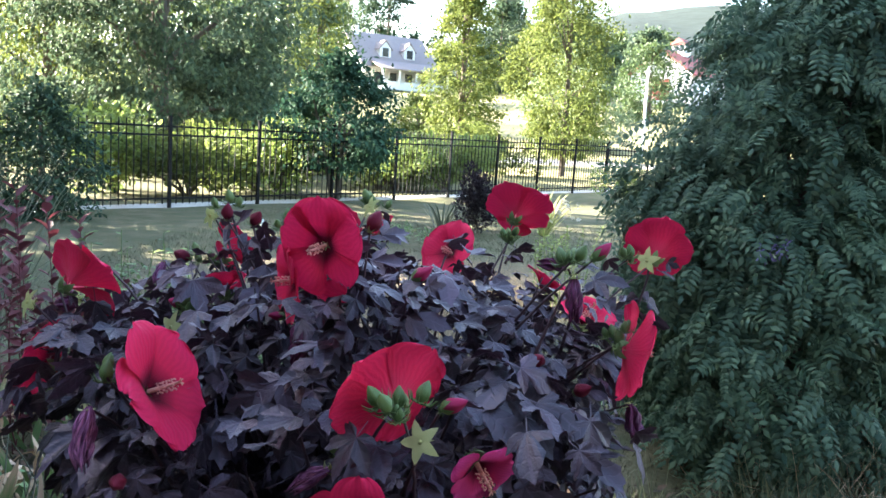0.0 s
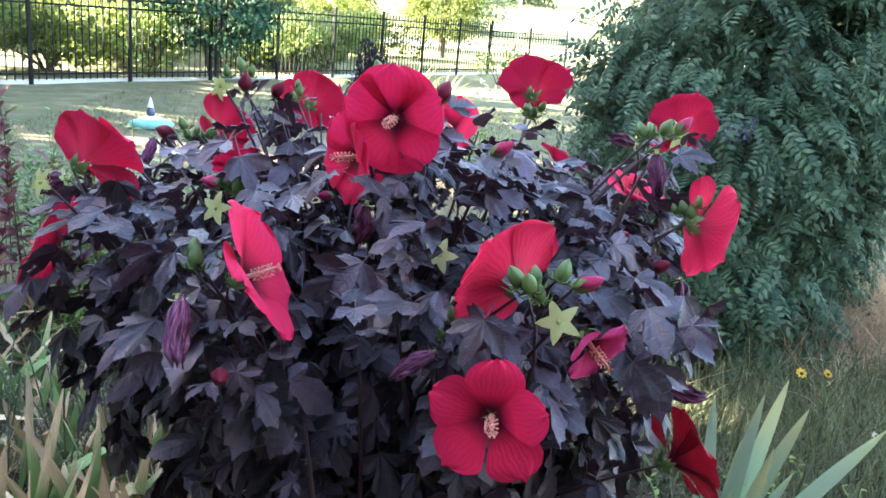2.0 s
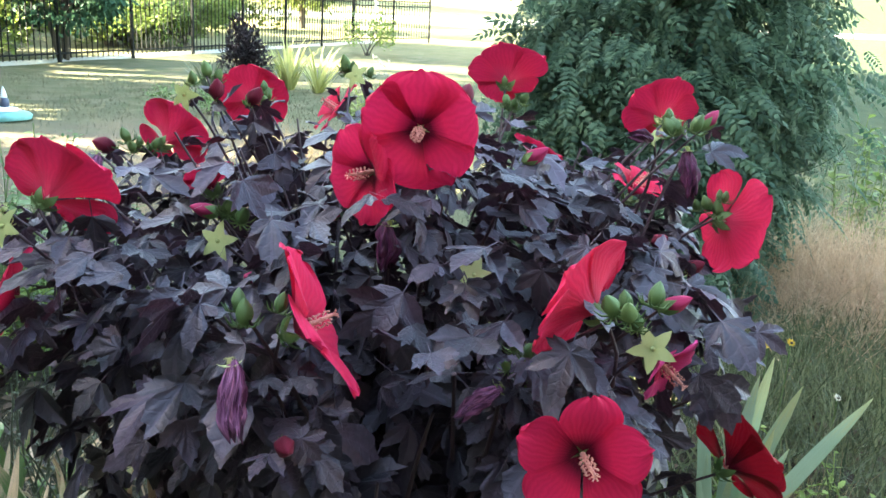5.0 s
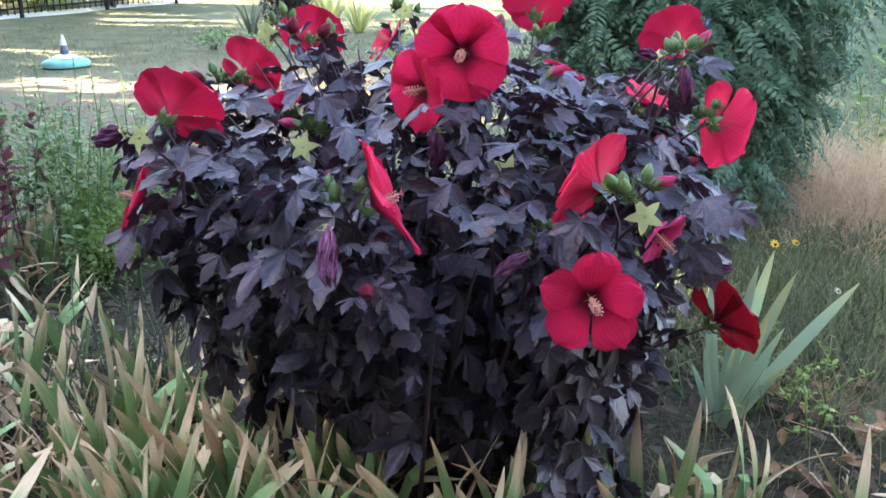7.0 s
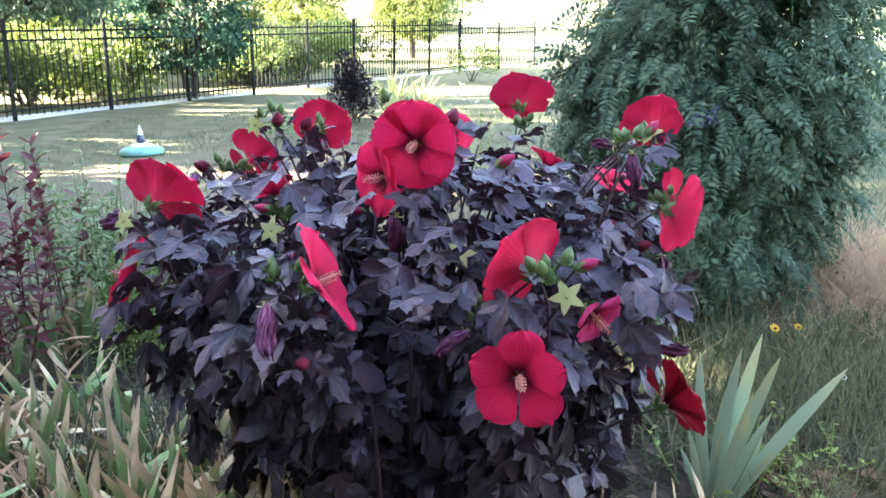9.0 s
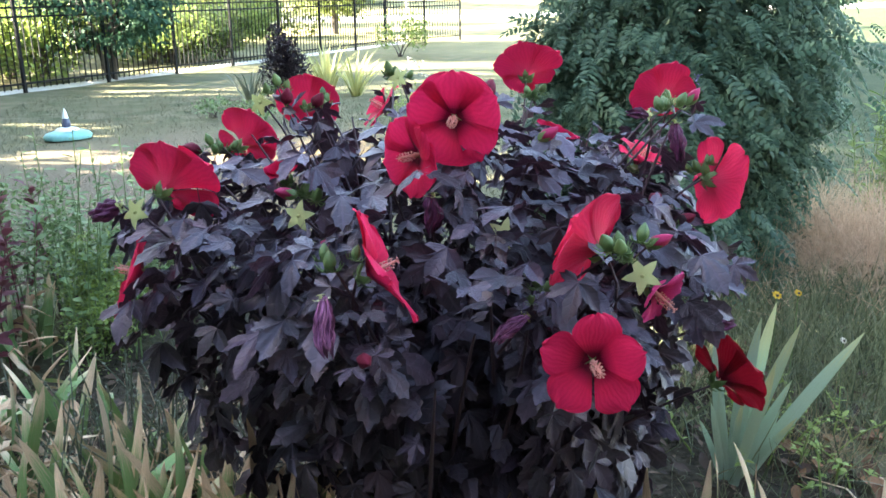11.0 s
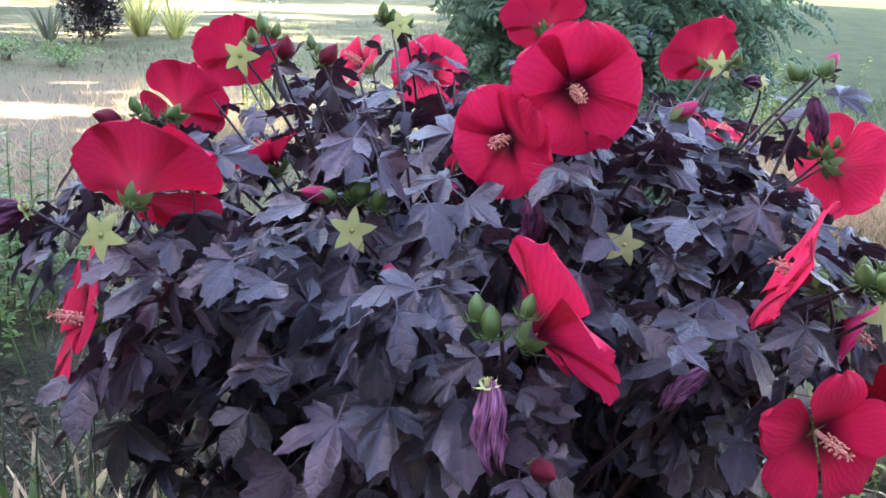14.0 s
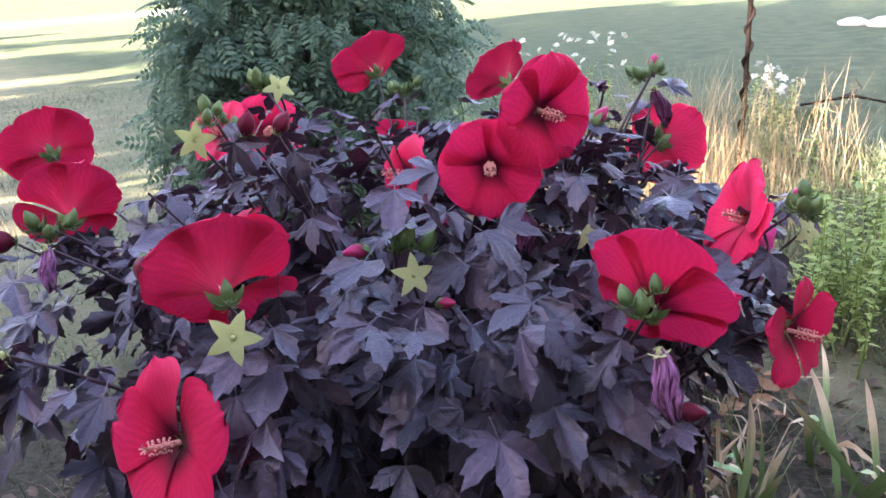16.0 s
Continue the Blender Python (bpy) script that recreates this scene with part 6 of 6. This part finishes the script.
tuft("ornamental_grass", -2.92, 4.35, 0.10, 0.12, 600, 0.9, 1.70, 0.006, M["paleweed"], "fine pale ornamental grass", 0.22)
tuft("dry_grass", 3.10, 4.05, 0.55, 0.46, 4200, 0.20, 0.55, 0.010, M["tan"], "matted pinkish-tan dry grass", 0.75, droop=0.7)
tuft("dry_grass", 3.35, 2.75, 0.36, 0.30, 1500, 0.35, 1.10, 0.0035, M["dry"], "tall straw-coloured dry grass", 0.16)
tuft("dry_grass", 4.3, 2.25, 0.4, 0.3, 240, 0.4, 0.95, 0.0035, M["dry"], "sparse straw-coloured dry grass", 0.2)
tuft("rough_grass", 1.75, 2.75, 0.40, 0.42, 1500, 0.18, 0.45, 0.012, M["grass"], "rough green grass beside the hibiscus", 0.5)
tuft("rough_grass", 2.35, 3.25, 0.45, 0.35, 900, 0.12, 0.30, 0.012, M["grass"], "rough green grass under the wisteria", 0.5)
tuft("rough_grass", 1.25, 1.95, 0.28, 0.28, 160, 0.08, 0.22, 0.02, M["grass"], "short green grass in the bed", 0.6)
tuft("rough_grass", 0.55, 1.80, 0.3, 0.15, 380, 0.08, 0.2, 0.02, M["grass"], "short green grass under the hibiscus", 0.6)
leafy_stems("weed_clump", 2.30, 1.45, 0.30, 0.20, 46, 0.3, 0.80, 0.05, 34, M["bright_weed"], "bright yellow-green weeds beside the bed")
tuft("dry_grass", 3.6, 2.1, 0.45, 0.25, 1500, 0.05, 0.22, 0.012, M["dry"], "flattened straw at the foot of the dry grass", 1.2)
tuft("withered_leaves", -1.35, 2.05, 0.42, 0.34, 420, 0.10, 0.32, 0.035, M["tan"], "withered tan iris leaves tangled over the bed", 0.9, "dead leaves", 0.6)
tuft("withered_leaves", -0.35, 1.55, 0.50, 0.14, 260, 0.08, 0.24, 0.035, M["tan"], "withered tan iris leaves tangled over the bed", 0.9, "dead leaves", 0.6)
tuft("withered_leaves", -0.80, 2.10, 0.25, 0.15, 160, 0.10, 0.30, 0.035, M["tan"], "withered tan iris leaves before the hibiscus", 0.8, "dead leaves", 0.6)
tuft("dry_grass", -0.75, 6.4, 0.55, 0.90, 2600, 0.06, 0.26, 0.012, M["tan"], "short pinkish-tan dry grass behind the hibiscus", 0.6)
tuft("dry_grass", 0.15, 7.6, 0.40, 0.70, 1800, 0.12, 0.42, 0.008, M["dry"], "straw-coloured dry grass on the lawn", 0.35)
tuft("dry_grass", 1.30, 2.12, 0.10, 0.08, 160, 0.10, 0.26, 0.012, M["dry"], "small orange-tan dry tuft beside the iris", 0.6)
tuft("rough_grass", 1.55, 2.35, 0.35, 0.35, 120, 0.25, 0.55, 0.008, M["paleweed"], "pale wiry grass blades beside the iris", 0.9)
tuft("dry_grass", 0.8, 1.55, 0.35, 0.20, 120, 0.06, 0.2, 0.012, M["dry"], "straw scattered on the bed", 1.6)
tuft("dry_grass", -1.2, 2.5, 0.45, 0.35, 420, 0.10, 0.32, 0.008, M["tan"], "thin tan dry grass in the bed", 0.7)
tuft("rough_grass", -1.4, 2.6, 0.4, 0.4, 350, 0.10, 0.32, 0.010, M["grass"], "rough green grass in the bed", 0.6)
leafy_stems("weed_clump", 2.35, 1.38, 0.22, 0.16, 24, 0.3, 0.65, 0.030, 40, M["bright_weed"], "feathery yellow-green weeds beside the bed")
leafy_stems("weed_clump", 1.22, 2.20, 0.16, 0.14, 30, 0.06, 0.24, 0.034, 9, M["bright_weed"], "small yellow-green seedlings beside the iris")


def daisy(name, p, r, material, label, petals=8):
    """A small flower on a thin stalk from the ground."""
    t = thing(name, pose(p[0], p[1], 0), label, "flower")
    v, f, u = tube(bezier((0.02, 0.03, -0.01), (0.03, 0.02, p[2] * 0.6), (0, 0, p[2]), 6), [0.0025] * 6, 5)
    put("stalk", mesh_from("stalk", v, f, M["weed"], u), t)
    a = np.arange(petals) * 2 * math.pi / petals
    d = np.stack([np.cos(a), np.sin(a) * 0.75 - 0.2, np.sin(a) * 0.6 + 0.15], 1)
    put("petals", scattered("petals", LEAF_V, LEAF_F, np.tile((0, 0, p[2]), (petals, 1)), frames_of(d, np.tile((-0.2, -0.8, 0.6), (petals, 1))), np.full(petals, r), material), t)
    lathe("centre", ((0.0, -0.004), (r * 0.3, 0.0), (r * 0.25, 0.006), (0.0, 0.009)), M["bark"], t, sides=8, m=pose(0, -0.004, p[2], 50))


daisy("coreopsis", (1.36, 2.544, 0.468), 0.022, M["yellow_petal"], "yellow coreopsis flower in the grass")
daisy("coreopsis", (1.47, 2.56, 0.46), 0.018, M["yellow_petal"], "yellow coreopsis flower in the grass")
daisy("white_aster", (1.62, 2.45, 0.28), 0.016, M["white_petal"], "small white flower in the grass")


def rosette(size, material, petals=11):
    """A small double blossom of cupped petals in two rounds."""
    a = np.arange(petals) * 2.4
    tilt = np.where(np.arange(petals) < 6, 0.35, 1.3)
    d = np.stack([np.cos(a), np.sin(a), tilt], 1)
    up = np.stack([-np.cos(a), -np.sin(a), np.full(petals, 0.8)], 1)
    return scattered("blossom", LEAF_V, LEAF_F, np.zeros((petals, 3)), frames_of(d, up), np.where(np.arange(petals) < 6, 1.0, 0.8) * size, material)


def white_bush(x, y, h, r, n, size, leaf=0.05):
    t = leafy_stems("rose_bush", x, y, r, r, 22, h * 0.6, h, leaf, 30, M["hedge"], "green garden bush with small white double blossoms", "plant")
    me = rosette(size, M["white_petal"])
    for i in range(n):
        q = Vector((rng.normal() * r, rng.normal() * r, h * rng.uniform(0.80, 1.12)))
        put("blossom", me, t, Matrix.Translation(q) @ pose(0, 0, 0, rng.normal() * 35 + 15, rng.normal() * 30, rng.uniform(0, 360)), "white double blossom")


white_bush(5.55, 4.48, 0.92, 0.27, 30, 0.042)
white_bush(5.25, 2.55, 0.74, 0.10, 16, 0.040)
white_bush(0.96, 7.90, 0.95, 0.12, 12, 0.034)
leafy_stems("leafy_shrub", 3.95, 4.88, 0.13, 0.10, 12, 0.6, 1.05, 0.10, 16, M["hedge"], "small yellow-green leafy shrub at the lawn's edge", "shrub")

# pale stones at the lawn's far edge
for sx, sy, sr in ((19.6, 4.1, 0.34), (19.1, 3.4, 0.42), (18.7, 2.6, 0.36), (18.9, 3.0, 0.22)):
    v, f, u = turned([(sr * math.sin(0.12 + 1.5 * k / 5) * (1 + 0.1 * math.sin(k * 2.1 + sx)), 0.5 * sr * math.cos(0.12 + 1.5 * k / 5)) for k in range(6)] + [(sr * 0.98, -0.06)], 14)
    v = [(a * (1 + 0.12 * math.sin(3 * b + sx)), b * (0.8 + 0.1 * math.sin(2 * a)), c) for a, b, c in v]
    put("garden_stone", mesh_from("garden_stone", v, f, M["road"], u), None, pose(sx, sy, 0, 0, 0, 40 * sx), "pale grey rounded stone on the lawn", "stone", "stones on the lawn")

# fallen branch on the lawn
v, f, u = joined([tube([(0, 0, 0.02), (0.5, -0.45, 0.06), (0.1, -0.9, 0.05), (0.0, -1.4, 0.03)], [0.016, 0.018, 0.016, 0.008], 6), tube([(0.3, -0.3, 0.04), (0.7, -0.5, 0.12), (0.9, -0.4, 0.2)], [0.010, 0.008, 0.004], 5)])
put("fallen_branch", mesh_from("fallen_branch", v, f, M["rust"], u), None, pose(8.1, 2.9, 0), "dead brown branch lying on the lawn", "branch")

# rusty garden hook wrapped in a dry vine
hook = thing("garden_hook", pose(4.00, 2.49, 0, 1.5, 1.0, 0), "rusty garden hook wrapped in a dry vine", "plant hook")
v, f, u = tube([(0, 0, -0.05), (0.0, 0, 0.6), (0.02, 0.02, 1.2), (0.03, 0.03, 1.75), (0.0, 0.08, 1.98), (-0.03, 0.18, 2.02), (-0.05, 0.25, 1.9), (-0.05, 0.25, 1.62)], [0.016] * 8, 7)
put("rod", mesh_from("rod", v, f, M["rust"], u), hook)
v, f, u = tube([(0.024 * math.cos(k * 0.8) + 0.0004 * k, 0.024 * math.sin(k * 0.8) + 0.0004 * k, 0.05 + 0.027 * k) for k in range(66)], [0.011 + 0.005 * math.sin(k * 1.7) for k in range(66)], 5)
put("vine", mesh_from("vine", v, f, M["rust"], u), hook)

def curled_leaf(seed):
    r = random.Random(seed)
    v, f, uv = [], [], []
    for i in range(7):
        u = i / 6
        hw = 0.30 * math.sin(math.pi * (0.06 + 0.92 * u)) ** 0.8
        for s in (-1, -0.5, 0, 0.5, 1):
            v.append((s * hw, u - 0.5, 0.5 * s * s * hw + 0.12 * math.sin(u * 4 + seed) + r.uniform(-0.03, 0.03)))
            uv.append((u, s * 0.5 + 0.5))
    for i in range(6):
        for k in range(4):
            q = i * 5 + k
            f.append((q, q + 1, q + 6, q + 5))
    return mesh_from("dead_leaf", v, f, M["dead"], uv)


LEAF_CURLED = [curled_leaf(k) for k in (1, 2, 3)]
for i in range(16):
    x, y = (1.15, 1.75) if i % 2 else (-1.1, 2.35)
    x, y = x + rng.normal() * 0.28, y + rng.normal() * 0.22
    w, L = rng.uniform(0, 6.3), rng.uniform(0.12, 0.32)
    v, f, u = tube([(0, 0, 0.012), (L * 0.5 * math.cos(w), L * 0.5 * math.sin(w), 0.03), (L * math.cos(w + 0.3), L * math.sin(w + 0.3), 0.012)], [0.004, 0.0035, 0.002], 5)
    put("twig", mesh_from("twig", v, f, M["iris_dry"], u), None, pose(x, y, 0), "thin dry twig lying on the bed", "twig", "twigs on the bed")

# dead leaves on the bed and short grass on the lawn
for i in range(52):
    x, y = 1.36 + rng.normal() * 0.20, 1.88 + rng.normal() * 0.16
    if i >= 36:
        x, y = 0.95 + rng.normal() * 0.22, 1.62 + rng.normal() * 0.10
    put("dead_leaf", LEAF_CURLED[i % 3], None, pose(x, y, 0.02 + 0.015 * rng.random(), rng.normal() * 14, rng.normal() * 20, rng.uniform(0, 360)) @ Matrix.Scale(rng.uniform(0.04, 0.11), 4), "curled orange-brown dead leaf on the bed", "leaf", "dead leaves on the bed")
n = 3600
P = np.stack([rng.uniform(-2.2, 2.2, n), rng.uniform(1.2, 3.7, n), rng.uniform(0.0, 0.03, n)], 1)
put("leaf_litter", scattered("leaf_litter", LEAF_V, LEAF_F, P, frames_of(unit(n) * np.array([1, 1, 0.35]), unit(n) * 0.6 + np.array([0, 0, 1])), 0.02 + 0.07 * rng.random(n) ** 2.0, M["litter"]), label="dead brown leaves scattered on the bed", category="leaf litter", kind="stuff")
n = 70000
P = np.stack([rng.uniform(-4.5, 8.0, n), 2.6 + 14.0 * rng.random(n) ** 1.7, np.full(n, -0.03)], 1)
keep = ~((np.abs(P[:, 0] + 0.2) < 1.6) & (P[:, 1] < 3.0)) & (P[:, 0] > -0.6 * P[:, 1] - 1.0)
keep &= (np.hypot(P[:, 0] + 1.0, P[:, 1] - 8.6) > 2.6) | (rng.random(n) < 0.25)
P = P[keep]
n = len(P)
d = np.stack([rng.normal(size=n) * 0.5, rng.normal(size=n) * 0.5, np.ones(n)], 1)
size = rng.uniform(0.03, 0.08, n)
# blades past this slanting line get the green with shade put in
shaded_side = P[:, 0] - 0.32 * P[:, 1] + rng.normal(size=n) * 0.5 > 2.4
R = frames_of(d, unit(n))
for sel, mat, label in ((~shaded_side, "lawn", "short dry lawn grass"), (shaded_side, "green_shaded_lawn", "short green lawn grass with shade darkened into its colour")):
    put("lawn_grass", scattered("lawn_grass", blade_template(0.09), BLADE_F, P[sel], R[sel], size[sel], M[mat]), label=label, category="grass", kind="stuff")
n = 15000
P = np.stack([rng.uniform(0.8, 6.0, n), rng.uniform(0.9, 3.6, n), np.full(n, -0.02)], 1)
P = P[(P[:, 0] > 1.75 + 0.25 * np.sin(5 * P[:, 1])) | (P[:, 1] > 2.35) | (rng.random(n) < 0.06)]
n = len(P)
d = np.stack([rng.normal(size=n) * 0.5, rng.normal(size=n) * 0.5, np.ones(n)], 1)
put("lawn_grass", scattered("lawn_grass", blade_template(0.06), BLADE_F, P, frames_of(d, unit(n)), 0.05 + 0.20 * rng.random(n) ** 2.0, M["grass"]), label="uncut green lawn grass beside the bed", category="grass", kind="stuff")
